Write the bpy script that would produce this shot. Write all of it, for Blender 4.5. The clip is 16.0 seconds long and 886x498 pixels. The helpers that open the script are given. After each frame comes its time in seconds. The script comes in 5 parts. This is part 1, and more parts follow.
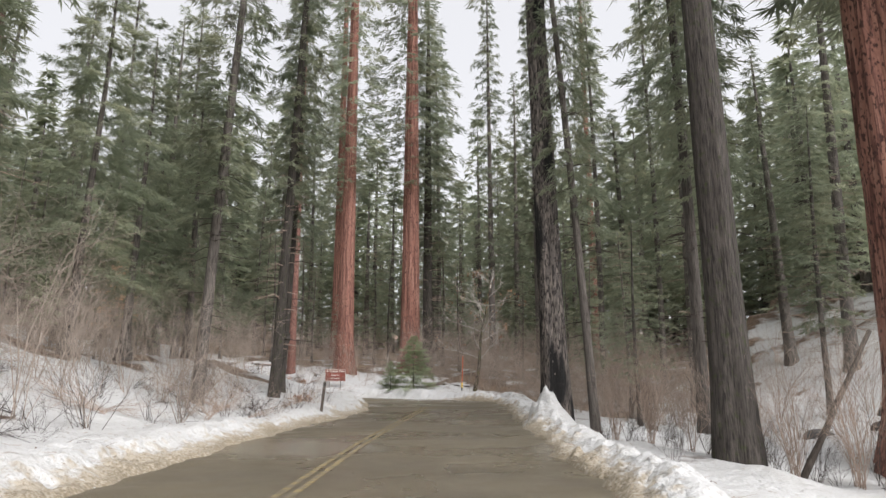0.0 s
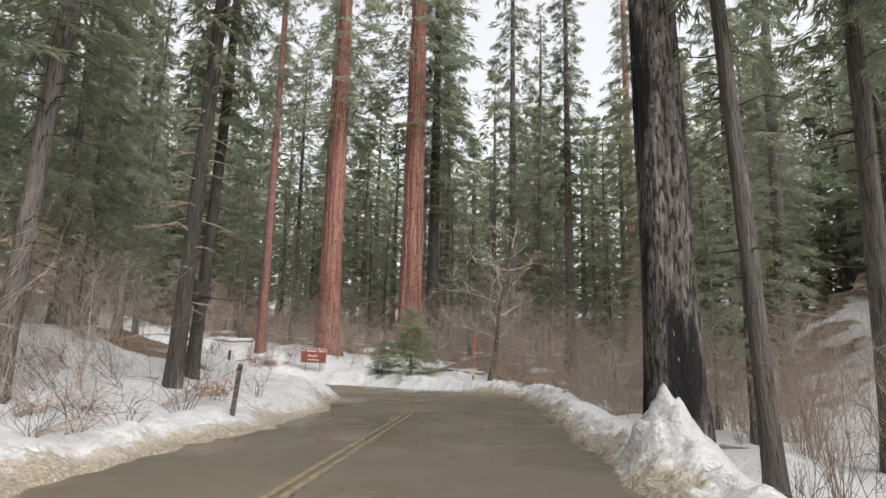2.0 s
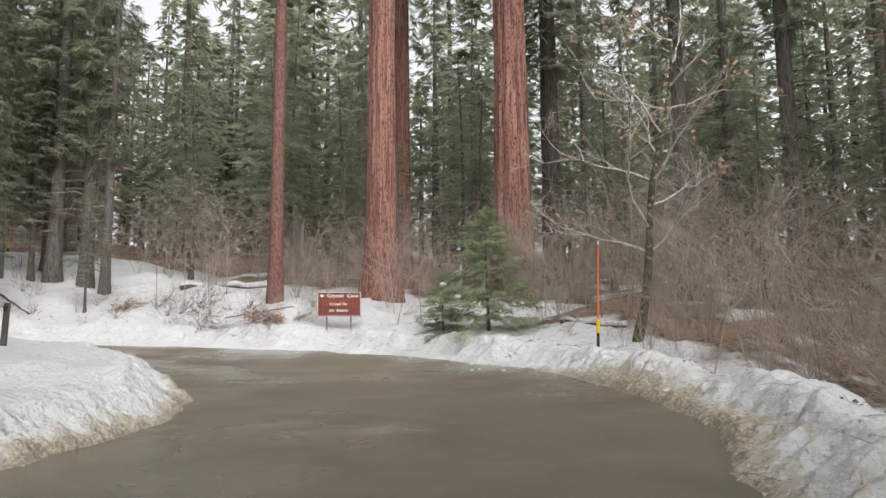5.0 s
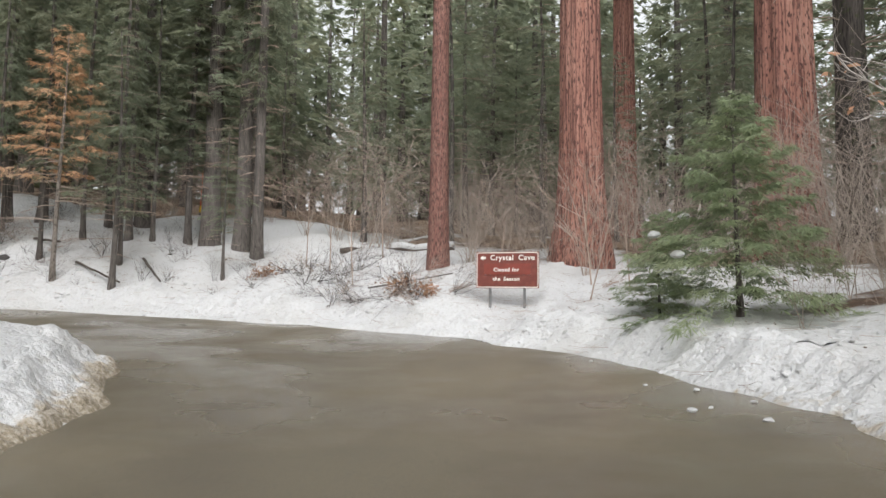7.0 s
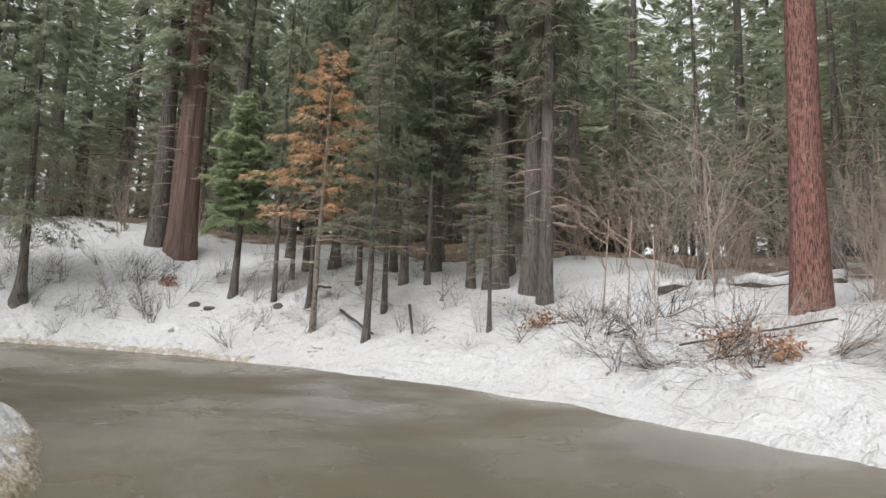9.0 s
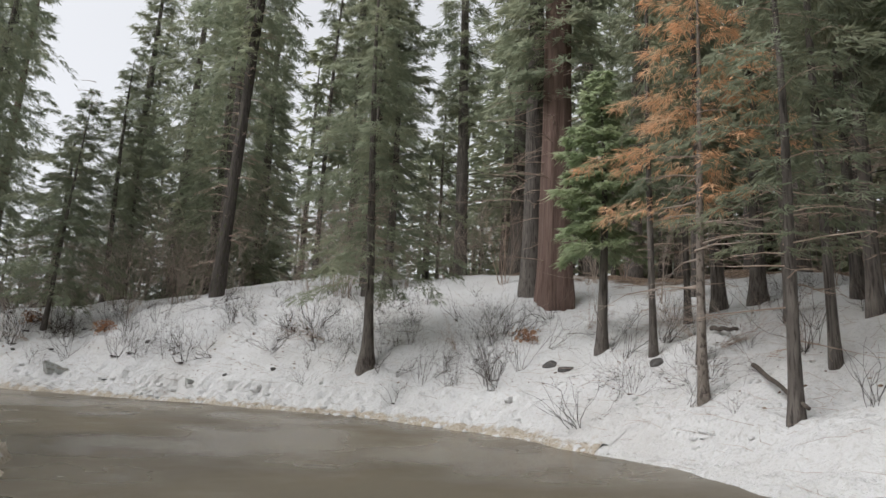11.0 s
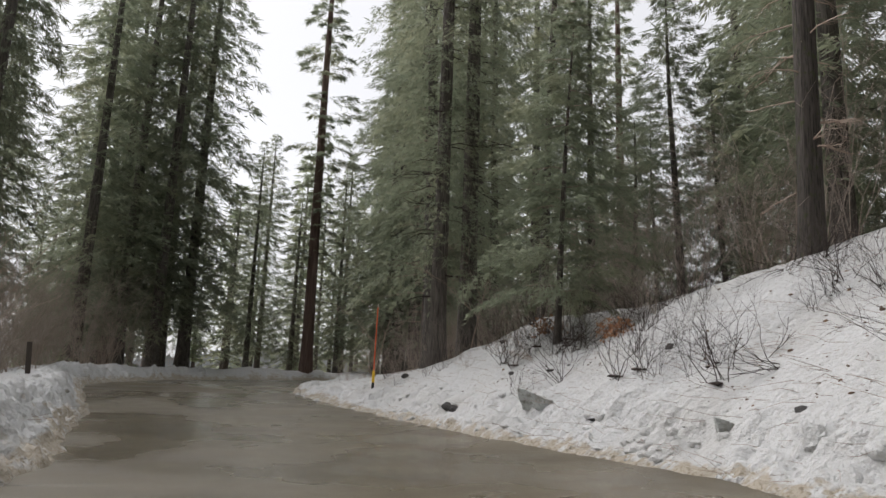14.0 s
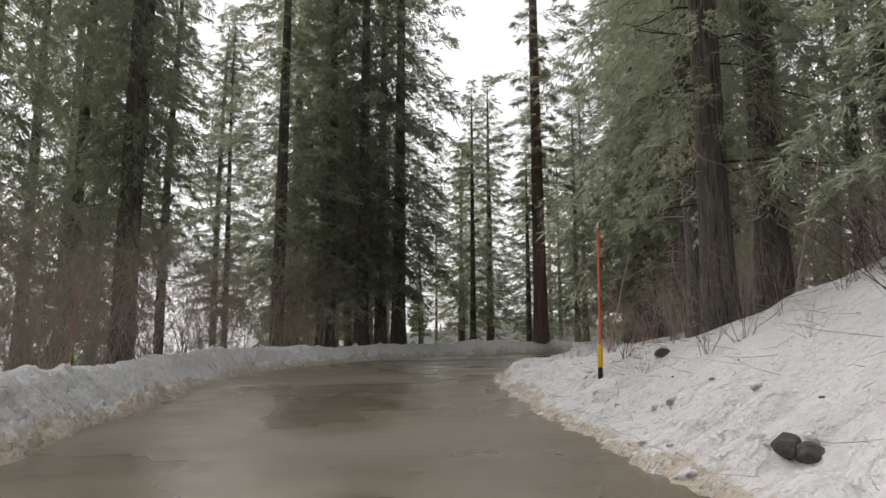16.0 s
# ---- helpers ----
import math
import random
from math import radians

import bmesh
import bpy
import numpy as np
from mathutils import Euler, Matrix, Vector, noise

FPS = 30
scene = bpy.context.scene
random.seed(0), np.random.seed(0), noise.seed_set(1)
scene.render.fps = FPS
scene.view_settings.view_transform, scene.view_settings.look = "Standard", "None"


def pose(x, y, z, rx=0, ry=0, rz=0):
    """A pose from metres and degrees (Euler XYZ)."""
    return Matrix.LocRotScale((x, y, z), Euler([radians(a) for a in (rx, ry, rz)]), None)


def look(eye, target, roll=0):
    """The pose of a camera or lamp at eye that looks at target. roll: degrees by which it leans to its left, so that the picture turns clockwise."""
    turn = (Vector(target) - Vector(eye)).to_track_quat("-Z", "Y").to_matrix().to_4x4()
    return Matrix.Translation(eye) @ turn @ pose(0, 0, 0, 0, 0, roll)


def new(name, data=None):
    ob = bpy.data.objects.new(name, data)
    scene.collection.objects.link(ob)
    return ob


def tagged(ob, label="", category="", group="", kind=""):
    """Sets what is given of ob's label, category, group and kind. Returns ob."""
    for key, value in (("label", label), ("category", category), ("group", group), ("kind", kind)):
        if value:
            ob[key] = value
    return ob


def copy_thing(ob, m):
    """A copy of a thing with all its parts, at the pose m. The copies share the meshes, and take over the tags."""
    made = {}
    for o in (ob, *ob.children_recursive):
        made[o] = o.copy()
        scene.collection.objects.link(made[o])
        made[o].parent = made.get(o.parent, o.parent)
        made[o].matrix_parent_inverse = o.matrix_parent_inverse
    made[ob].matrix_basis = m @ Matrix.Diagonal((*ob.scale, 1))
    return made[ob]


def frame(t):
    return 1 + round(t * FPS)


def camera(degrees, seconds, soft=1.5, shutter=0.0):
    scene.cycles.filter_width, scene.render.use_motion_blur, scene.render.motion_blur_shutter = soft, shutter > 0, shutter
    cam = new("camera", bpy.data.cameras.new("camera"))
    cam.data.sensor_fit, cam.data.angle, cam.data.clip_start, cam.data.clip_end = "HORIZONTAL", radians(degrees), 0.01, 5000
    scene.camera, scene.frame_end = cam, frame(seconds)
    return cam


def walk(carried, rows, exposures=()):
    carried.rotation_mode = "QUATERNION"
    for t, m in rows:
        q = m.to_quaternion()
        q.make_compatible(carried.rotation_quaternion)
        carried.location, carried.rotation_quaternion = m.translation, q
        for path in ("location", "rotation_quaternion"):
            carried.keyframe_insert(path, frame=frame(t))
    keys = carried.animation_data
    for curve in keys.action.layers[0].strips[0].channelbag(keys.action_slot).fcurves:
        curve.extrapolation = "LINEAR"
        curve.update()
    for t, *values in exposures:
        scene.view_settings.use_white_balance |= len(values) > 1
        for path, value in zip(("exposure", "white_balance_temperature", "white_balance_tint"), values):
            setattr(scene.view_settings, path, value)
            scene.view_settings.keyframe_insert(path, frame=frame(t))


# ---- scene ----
EXPOSURES = [(0.0, 1.02, 6400, 12), (3.0, 1.14, 6400, 12), (5.5, 1.12, 6300, 10), (9.0, 1.1, 6300, 10), (12.0, 0.75, 6350, 11), (14.0, 0.82, 6400, 12), (16.0, 1.06, 6500, 13)]

cam = camera(64.53, 16.0)
PATH = [
    (0.0, (0.000, 0.000, 1.320), (-0.461, 9.726, 3.597), -0.08),
    (0.5, (-0.114, 2.563, 1.437), (-0.588, 12.301, 3.661), 0.98),
    (1.0, (-0.199, 5.225, 1.573), (-0.721, 14.960, 3.798), 1.33),
    (1.5, (-0.278, 8.020, 1.717), (-0.901, 17.758, 3.904), 1.44),
    (2.0, (-0.370, 10.824, 1.845), (-0.988, 20.590, 3.907), 1.25),
    (2.5, (-0.481, 13.585, 1.976), (-1.129, 23.315, 4.194), 1.98),
    (3.0, (-0.537, 16.353, 2.093), (-1.274, 26.114, 4.137), 1.19),
    (3.2, (-0.558, 17.442, 2.143), (-1.280, 27.237, 4.023), 0.82),
    (5.3, (0.570, 30.331, 2.864), (-2.910, 39.633, 4.032), -0.23),
    (5.5, (0.416, 31.126, 2.898), (-3.360, 40.319, 4.002), 0.15),
    (6.0, (0.005, 33.051, 2.963), (-4.421, 41.940, 4.146), 1.70),
    (6.5, (-0.581, 35.011, 3.015), (-5.619, 43.579, 4.106), 0.68),
    (7.0, (-1.238, 36.822, 3.070), (-7.357, 44.687, 3.907), 0.70),
    (7.5, (-2.037, 38.479, 3.116), (-8.958, 45.625, 4.130), 3.43),
    (8.0, (-3.044, 40.088, 3.172), (-10.703, 46.375, 4.517), 3.62),
    (8.5, (-4.154, 41.533, 3.222), (-12.600, 46.681, 4.698), 3.68),
    (9.0, (-5.379, 42.849, 3.273), (-14.561, 46.516, 4.773), 2.16),
    (9.2, (-5.957, 43.303, 3.293), (-15.367, 46.332, 4.804), 2.08),
    (11.3, (-13.564, 45.824, 3.637), (-22.700, 42.374, 5.789), 3.44),
    (11.5, (-14.352, 45.762, 3.658), (-23.289, 41.810, 5.783), 3.86),
    (12.0, (-16.337, 45.390, 3.705), (-24.612, 40.206, 5.863), 3.19),
    (12.5, (-18.229, 44.666, 3.766), (-25.540, 38.195, 5.930), 2.68),
    (13.0, (-19.984, 43.622, 3.847), (-26.298, 36.114, 5.786), 3.48),
    (13.5, (-21.706, 42.263, 3.949), (-26.732, 33.861, 5.981), 2.94),
    (14.0, (-23.088, 40.771, 4.071), (-26.657, 31.657, 6.117), 2.04),
    (14.5, (-24.304, 38.889, 4.187), (-26.679, 29.388, 6.207), 2.19),
    (15.0, (-25.221, 36.814, 4.295), (-26.876, 27.094, 5.966), 1.53),
    (15.5, (-25.832, 34.525, 4.409), (-26.582, 24.698, 6.102), -0.13),
    (16.0, (-26.138, 32.021, 4.516), (-26.330, 22.140, 6.044), -0.05),
]
walk(cam, [(t, look(eye, target, roll)) for t, eye, target, roll in PATH], EXPOSURES)

# ---- overcast daylight ----
world = bpy.data.worlds.new("overcast_sky")
scene.world = world
world.use_nodes = True
nt = world.node_tree
sky = nt.nodes.new("ShaderNodeTexSky")
sky.sky_type, sky.sun_disc = "NISHITA", False
sky.sun_elevation, sky.sun_rotation = radians(60), radians(141)
sky.air_density, sky.dust_density = 1.0, 3.0
grey = nt.nodes.new("ShaderNodeHueSaturation")
grey.inputs["Saturation"].default_value = 0.16
nt.links.new(sky.outputs[0], grey.inputs["Color"])
cloud = nt.nodes.new("ShaderNodeMix")
cloud.data_type = "RGBA"
cloud.inputs["Factor"].default_value = 0.65
cloud.inputs["B"].default_value = (2.8, 2.79, 2.8, 1)
nt.links.new(grey.outputs[0], cloud.inputs["A"])
nt.links.new(cloud.outputs["Result"], nt.nodes["Background"].inputs[0])
nt.nodes["Background"].inputs[1].default_value = 0.155
sun = new("sun", bpy.data.lights.new("sun", "SUN"))
sun.data.energy, sun.data.angle, sun.data.color = 1.9, radians(60), (1.0, 0.97, 0.93)
sun.matrix_world = look((34, -42, 38), (0, 0, 0))

# ---- materials ----
def shader(name, base, rough=0.8, spread=(), bump=(), vary=0.0, metal=0.0, spec=0.4, thin=0.0):
    """A node material. spread: (scale, colour, low, high) layers of noise laid over the base; bump: (scale, strength, stretch)."""
    m = bpy.data.materials.new(name)
    m.use_nodes = True
    t = m.node_tree
    b = t.nodes["Principled BSDF"]
    b.inputs["Roughness"].default_value, b.inputs["Metallic"].default_value = rough, metal
    b.inputs["Specular IOR Level"].default_value = spec
    at = t.nodes.new("ShaderNodeTexCoord")
    rgb = t.nodes.new("ShaderNodeRGB")
    rgb.outputs[0].default_value = (*base, 1)
    out = rgb.outputs[0]
    for scale, colour, low, high, *stretch in spread:
        mp = t.nodes.new("ShaderNodeMapping")
        mp.inputs["Scale"].default_value = stretch[0] if stretch else (1, 1, 1)
        n = t.nodes.new("ShaderNodeTexNoise")
        n.inputs["Scale"].default_value, n.inputs["Detail"].default_value = scale, 6
        r = t.nodes.new("ShaderNodeMapRange")
        r.inputs["From Min"].default_value, r.inputs["From Max"].default_value = low, high
        x = t.nodes.new("ShaderNodeMix")
        x.data_type = "RGBA"
        t.links.new(at.outputs["Object"], mp.inputs[0])
        t.links.new(mp.outputs[0], n.inputs["Vector"])
        t.links.new(n.outputs[0], r.inputs[0])
        t.links.new(r.outputs[0], x.inputs["Factor"])
        t.links.new(out, x.inputs["A"])
        x.inputs["B"].default_value = (*colour, 1)
        out = x.outputs["Result"]
    if vary:
        info = t.nodes.new("ShaderNodeObjectInfo")
        geo = t.nodes.new("ShaderNodeNewGeometry")
        add = t.nodes.new("ShaderNodeMath")
        r = t.nodes.new("ShaderNodeMapRange")
        r.inputs["From Max"].default_value = 2.0
        r.inputs["To Min"].default_value, r.inputs["To Max"].default_value = 1 - vary, 1 + vary
        h = t.nodes.new("ShaderNodeHueSaturation")
        t.links.new(info.outputs["Random"], add.inputs[0])
        t.links.new(geo.outputs["Random Per Island"], add.inputs[1])
        t.links.new(add.outputs[0], r.inputs[0])
        t.links.new(r.outputs[0], h.inputs["Value"])
        t.links.new(out, h.inputs["Color"])
        out = h.outputs[0]
    t.links.new(out, b.inputs["Base Color"])
    last = None
    for scale, strength, stretch in bump:
        mp = t.nodes.new("ShaderNodeMapping")
        mp.inputs["Scale"].default_value = stretch
        n = t.nodes.new("ShaderNodeTexNoise")
        n.inputs["Scale"].default_value, n.inputs["Detail"].default_value = scale, 5
        u = t.nodes.new("ShaderNodeBump")
        u.inputs["Strength"].default_value, u.inputs["Distance"].default_value = strength, 0.05
        t.links.new(at.outputs["Object"], mp.inputs[0])
        t.links.new(mp.outputs[0], n.inputs["Vector"])
        t.links.new(n.outputs[0], u.inputs["Height"])
        if last:
            t.links.new(last, u.inputs["Normal"])
        last = u.outputs[0]
    if last:
        t.links.new(last, b.inputs["Normal"])
    if thin:
        lit, mix = t.nodes.new("ShaderNodeBsdfTranslucent"), t.nodes.new("ShaderNodeMixShader")
        mix.inputs[0].default_value = thin
        t.links.new(out, lit.inputs[0])
        t.links.new(b.outputs[0], mix.inputs[1])
        t.links.new(lit.outputs[0], mix.inputs[2])
        t.links.new(mix.outputs[0], t.nodes["Material Output"].inputs[0])
    return m


def snow_shader():
    """Snow with forest litter where the attribute 'litter' is high and road grime where 'grime' is."""
    # The scale 17 layer paints the fine mottled shading of snow clumps as grey.
    m = shader("snow", (0.608, 0.608, 0.608), 0.65, [(0.5, (0.527, 0.518, 0.502), 0.5, 0.75), (9, (0.462, 0.449, 0.429), 0.58, 0.75), (17, (0.53, 0.522, 0.51), 0.54, 0.66)],
               [(1.6, 0.7, (1, 1, 1)), (6, 0.9, (1, 1, 1)), (13, 0.45, (1, 1, 1)), (28, 0.35, (1, 1, 1))], spec=0.25)
    t = m.node_tree
    b = t.nodes["Principled BSDF"]
    for n in t.nodes:
        if n.type == "BUMP":
            n.inputs["Distance"].default_value = 0.08
    out = b.inputs["Base Color"].links[0].from_socket
    at = t.nodes.new("ShaderNodeTexCoord")
    for attr, scale, colour, bias in (("litter", 0.9, (0.121, 0.081, 0.058), 0.42), ("litter", 7.0, (0.275, 0.194, 0.138), 0.30),
                                      ("grime", 5.0, (0.437, 0.386, 0.316), 0.33), ("grime", 22.0, (0.27, 0.225, 0.16), 0.2)):
        a = t.nodes.new("ShaderNodeAttribute")
        a.attribute_name = attr
        n = t.nodes.new("ShaderNodeTexNoise")
        n.inputs["Scale"].default_value, n.inputs["Detail"].default_value = scale, 7
        s = t.nodes.new("ShaderNodeMath")
        s.operation = "MULTIPLY_ADD"
        s.inputs[1].default_value = bias * 2
        r = t.nodes.new("ShaderNodeMapRange")
        r.inputs["From Min"].default_value, r.inputs["From Max"].default_value = 0.78, 0.95
        x = t.nodes.new("ShaderNodeMix")
        x.data_type = "RGBA"
        t.links.new(at.outputs["Object"], n.inputs["Vector"])
        t.links.new(a.outputs["Fac"], s.inputs[0])
        t.links.new(n.outputs[0], s.inputs[2])
        t.links.new(s.outputs[0], r.inputs[0])
        t.links.new(r.outputs[0], x.inputs["Factor"])
        t.links.new(out, x.inputs["A"])
        x.inputs["B"].default_value = (*colour, 1)
        out = x.outputs["Result"]
    t.links.new(out, b.inputs["Base Color"])
    return m


BARK = shader("grey_bark", (0.122, 0.107, 0.096), 0.95, [(3, (0.186, 0.165, 0.148), 0.45, 0.7, (3, 3, 0.6)), (9, (0.043, 0.036, 0.032), 0.5, 0.66, (3, 3, 0.3))],
              [(7, 0.9, (3, 3, 0.35)), (30, 0.4, (1, 1, 0.5))], 0.25)
RED_BARK = shader("red_bark", (0.341, 0.162, 0.123), 0.95, [(2.2, (0.464, 0.254, 0.196), 0.45, 0.7, (3, 3, 0.2)), (5, (0.16, 0.072, 0.058), 0.5, 0.6, (4, 4, 0.1)), (9, (0.087, 0.043, 0.036), 0.53, 0.62, (2.5, 2.5, 0.6))],
                  [(5, 1.0, (3, 3, 0.12)), (11, 0.8, (2, 2, 0.5))], 0.12)
OLD_BARK = shader("old_brown_bark", (0.15, 0.1, 0.084), 0.95, [(2.2, (0.215, 0.148, 0.124), 0.45, 0.7, (3, 3, 0.15)), (6, (0.116, 0.072, 0.058), 0.5, 0.64, (3, 3, 0.12))],
                  [(5, 1.0, (3, 3, 0.12)), (22, 0.5, (2, 2, 0.2))], 0.12)
CHAR_BARK = shader("charred_bark", (0.13, 0.113, 0.103), 0.95, [(5, (0.24, 0.205, 0.182), 0.5, 0.62, (2, 2, 0.7)), (7, (0.03, 0.026, 0.025), 0.5, 0.58, (2.5, 2.5, 0.7)), (0.9, (0.014, 0.013, 0.013), 0.5, 0.58, (1.5, 1.5, 0.5)), (13, (0.3, 0.26, 0.23), 0.67, 0.72, (2, 2, 0.7))],
                   [(6, 1.0, (2.5, 2.5, 0.6)), (26, 0.6, (1, 1, 0.7))], 0.1)
DARK_BARK = shader("dark_bark", (0.07, 0.06, 0.053), 0.95, [(3, (0.115, 0.1, 0.088), 0.47, 0.7, (3, 3, 0.6)), (6, (0.06, 0.068, 0.03), 0.56, 0.7), (9, (0.025, 0.022, 0.02), 0.5, 0.66, (3, 3, 0.3))],
                   [(7, 0.9, (3, 3, 0.35)), (30, 0.4, (1, 1, 0.5))], 0.2)
PALE_BARK = shader("pale_mottled_bark", (0.21, 0.18, 0.155), 0.9, [(5, (0.3, 0.265, 0.235), 0.5, 0.66, (2, 2, 0.8)), (11, (0.08, 0.066, 0.056), 0.52, 0.64, (2, 2, 1))], [(12, 0.7, (2, 2, 0.6))])
TWIG = shader("bare_twig", (0.338, 0.256, 0.206), 0.9, [(2, (0.475, 0.381, 0.319), 0.45, 0.7)], (), 0.3)
PALE_TWIG = shader("pale_twig", (0.42, 0.352, 0.302), 0.9, [(2, (0.27, 0.216, 0.176), 0.45, 0.7)], (), 0.25)
MOSSY_BARK = shader("mossy_bark", (0.063, 0.053, 0.039), 0.95, [(9, (0.28, 0.245, 0.196), 0.56, 0.66), (5, (0.105, 0.098, 0.042), 0.5, 0.62)], [(12, 0.9, (1, 1, 0.6))])
PLATE_BARK = shader("plated_bark", (0.29, 0.133, 0.107), 0.95, [(3, (0.392, 0.21, 0.171), 0.45, 0.7, (3, 3, 0.5)), (8, (0.08, 0.041, 0.035), 0.48, 0.58, (3, 3, 0.8)), (22, (0.174, 0.109, 0.087), 0.5, 0.65)],
                    [(8, 1.0, (3, 3, 0.8)), (26, 0.5, (1, 1, 1))], 0.12)
DARK_TWIG = shader("dark_twig", (0.05, 0.037, 0.032), 0.9, [(2, (0.1, 0.073, 0.062), 0.45, 0.7)], (), 0.3)
NEEDLE = shader("conifer_needle", (0.258, 0.288, 0.204), 0.7, [(0.35, (0.336, 0.336, 0.228), 0.45, 0.7)], (), 0.35, spec=0.3, thin=0.65)
COLD_NEEDLE = shader("fir_needle", (0.34, 0.4, 0.25), 0.7, [(0.9, (0.43, 0.47, 0.3), 0.45, 0.7)], (), 0.35, spec=0.3, thin=0.65)
DEAD_NEEDLE = shader("dead_needle", (0.621, 0.38, 0.224), 0.8, [(1.2, (0.69, 0.517, 0.356), 0.45, 0.7)], (), 0.3, thin=0.4)
SNOW = snow_shader()
CLEAN_SNOW = shader("broken_snow", (0.75, 0.75, 0.75), 0.65, [(3, (0.645, 0.63, 0.6), 0.5, 0.8)], [(14, 0.4, (1, 1, 1))], 0.05, spec=0.25, thin=0.45)
ASPHALT = shader("wet_asphalt", (0.148, 0.125, 0.086), 0.5, [(0.22, (0.185, 0.155, 0.106), 0.4, 0.66), (0.6, (0.128, 0.107, 0.076), 0.45, 0.7), (60, (0.08, 0.07, 0.058), 0.5, 0.75)],
                 [(120, 0.12, (1, 1, 1)), (2, 0.05, (1, 1, 1))])
wet = ASPHALT.node_tree
wet_noise, wet_range, wet_at = wet.nodes.new("ShaderNodeTexNoise"), wet.nodes.new("ShaderNodeMapRange"), wet.nodes.new("ShaderNodeTexCoord")
wet_noise.inputs["Scale"].default_value, wet_noise.inputs["Detail"].default_value = 0.32, 4
wet_range.inputs["From Min"].default_value, wet_range.inputs["From Max"].default_value = 0.38, 0.62
wet_range.inputs["To Min"].default_value, wet_range.inputs["To Max"].default_value = 0.12, 0.5
wet.links.new(wet_at.outputs["Object"], wet_noise.inputs["Vector"])
wet.links.new(wet_noise.outputs[0], wet_range.inputs[0])
wet.links.new(wet_range.outputs[0], wet.nodes["Principled BSDF"].inputs["Roughness"])
YELLOW = shader("yellow_paint", (0.32, 0.245, 0.115), 0.6, [(6, (0.17, 0.142, 0.096), 0.36, 0.54)])
SIGN_BROWN = shader("brown_sign_paint", (0.155, 0.04, 0.029), 0.45, [(9, (0.2, 0.056, 0.04), 0.45, 0.7)])
SIGN_PLATE = shader("red_brown_plate", (0.225, 0.046, 0.031), 0.4, [(7, (0.18, 0.04, 0.028), 0.45, 0.7)])
SIGN_WHITE = shader("cream_lettering", (0.828, 0.782, 0.713), 0.5, [(20, (0.69, 0.632, 0.575), 0.5, 0.7)])
STEEL = shader("weathered_steel", (0.168, 0.168, 0.168), 0.55, [(12, (0.28, 0.266, 0.252), 0.5, 0.7)], metal=0.4)
ORANGE = shader("orange_stake", (0.85, 0.156, 0.06), 0.5, [(8, (0.72, 0.192, 0.108), 0.5, 0.7)])
REFLECT = shader("yellow_reflector", (0.85, 0.552, 0.034), 0.4, [(10, (0.69, 0.402, 0.057), 0.55, 0.7)])
BLACK = shader("black_stake_foot", (0.02, 0.02, 0.02), 0.6, [(12, (0.05, 0.04, 0.035), 0.5, 0.7)])
POST_WOOD = shader("dark_post_wood", (0.077, 0.063, 0.053), 0.85, [(5, (0.14, 0.119, 0.098), 0.5, 0.7, (2, 2, 0.3))], [(14, 0.6, (2, 2, 0.3))])
ROCK = shader("dark_granite", (0.065, 0.061, 0.058), 0.8, [(4, (0.13, 0.126, 0.122), 0.5, 0.68), (30, (0.052, 0.052, 0.052), 0.5, 0.7)], [(8, 0.7, (1, 1, 1))], 0.3)
ICE = shader("dirty_ice", (0.42, 0.435, 0.42), 0.45, [(5, (0.3, 0.295, 0.27), 0.45, 0.62), (14, (0.21, 0.195, 0.165), 0.56, 0.7)], [(7, 0.9, (1, 1, 1)), (25, 0.5, (1, 1, 1))])
LEAF = shader("withered_leaf", (0.325, 0.169, 0.098), 0.8, [(1.5, (0.468, 0.286, 0.169), 0.45, 0.7)], (), 0.3)
SNAG = shader("bleached_wood", (0.56, 0.518, 0.476), 0.85, [(4, (0.308, 0.266, 0.238), 0.48, 0.66, (3, 3, 0.3))], [(9, 0.8, (3, 3, 0.3))])
# Distance haze put into the ridge's pale grey base colour.
PAINTED_MIST = shader("mist_painted_ridge", (0.3, 0.325, 0.32), 1.0, [(0.05, (0.36, 0.38, 0.375), 0.4, 0.7)], spec=0.0)
DEBRIS = shader("forest_debris", (0.117, 0.078, 0.055), 0.9, [(5, (0.26, 0.169, 0.104), 0.5, 0.7)], (), 0.4)

# ---- the lie of the land ----
# Road spine (x, y, z of the surface), then the width to its left, to its right, and the cross fall.
SPINE = [(1.3, -44.0, -2.0), (0.9, -22.0, -1.0), (0.0, 0.0, 0.0), (-0.28, 8.0, 0.4), (-0.52, 16.4, 0.78), (0.0, 24.2, 1.15),
         (0.5, 30.2, 1.53), (0.0, 33.0, 1.64), (-1.24, 36.8, 1.75), (-3.05, 40.1, 1.85), (-5.4, 42.9, 1.96), (-9.4, 45.3, 2.14),
         (-13.6, 45.8, 2.32), (-18.2, 44.7, 2.45), (-21.7, 42.3, 2.63), (-24.3, 38.9, 2.86), (-25.8, 34.5, 3.09),
         (-26.2, 32.0, 3.19), (-26.6, 25.8, 3.46), (-27.1, 18.7, 3.77), (-27.9, 12.0, 4.07), (-30.0, 4.4, 4.4), (-34.5, -3.5, 4.75),
         (-41.0, -9.0, 5.05), (-51.0, -12.0, 5.5), (-80.0, -12.0, 6.8)]
LEFT = [4.5, 4.5, 4.5, 4.5, 4.6, 5.0, 5.2, 5.2, 4.5, 4.2, 4.0, 3.8, 3.9, 4.3, 4.4, 4.4, 4.4, 4.4, 4.8, 6.0, 7.4, 7.6, 6.0, 4.5, 4.2, 4.2]
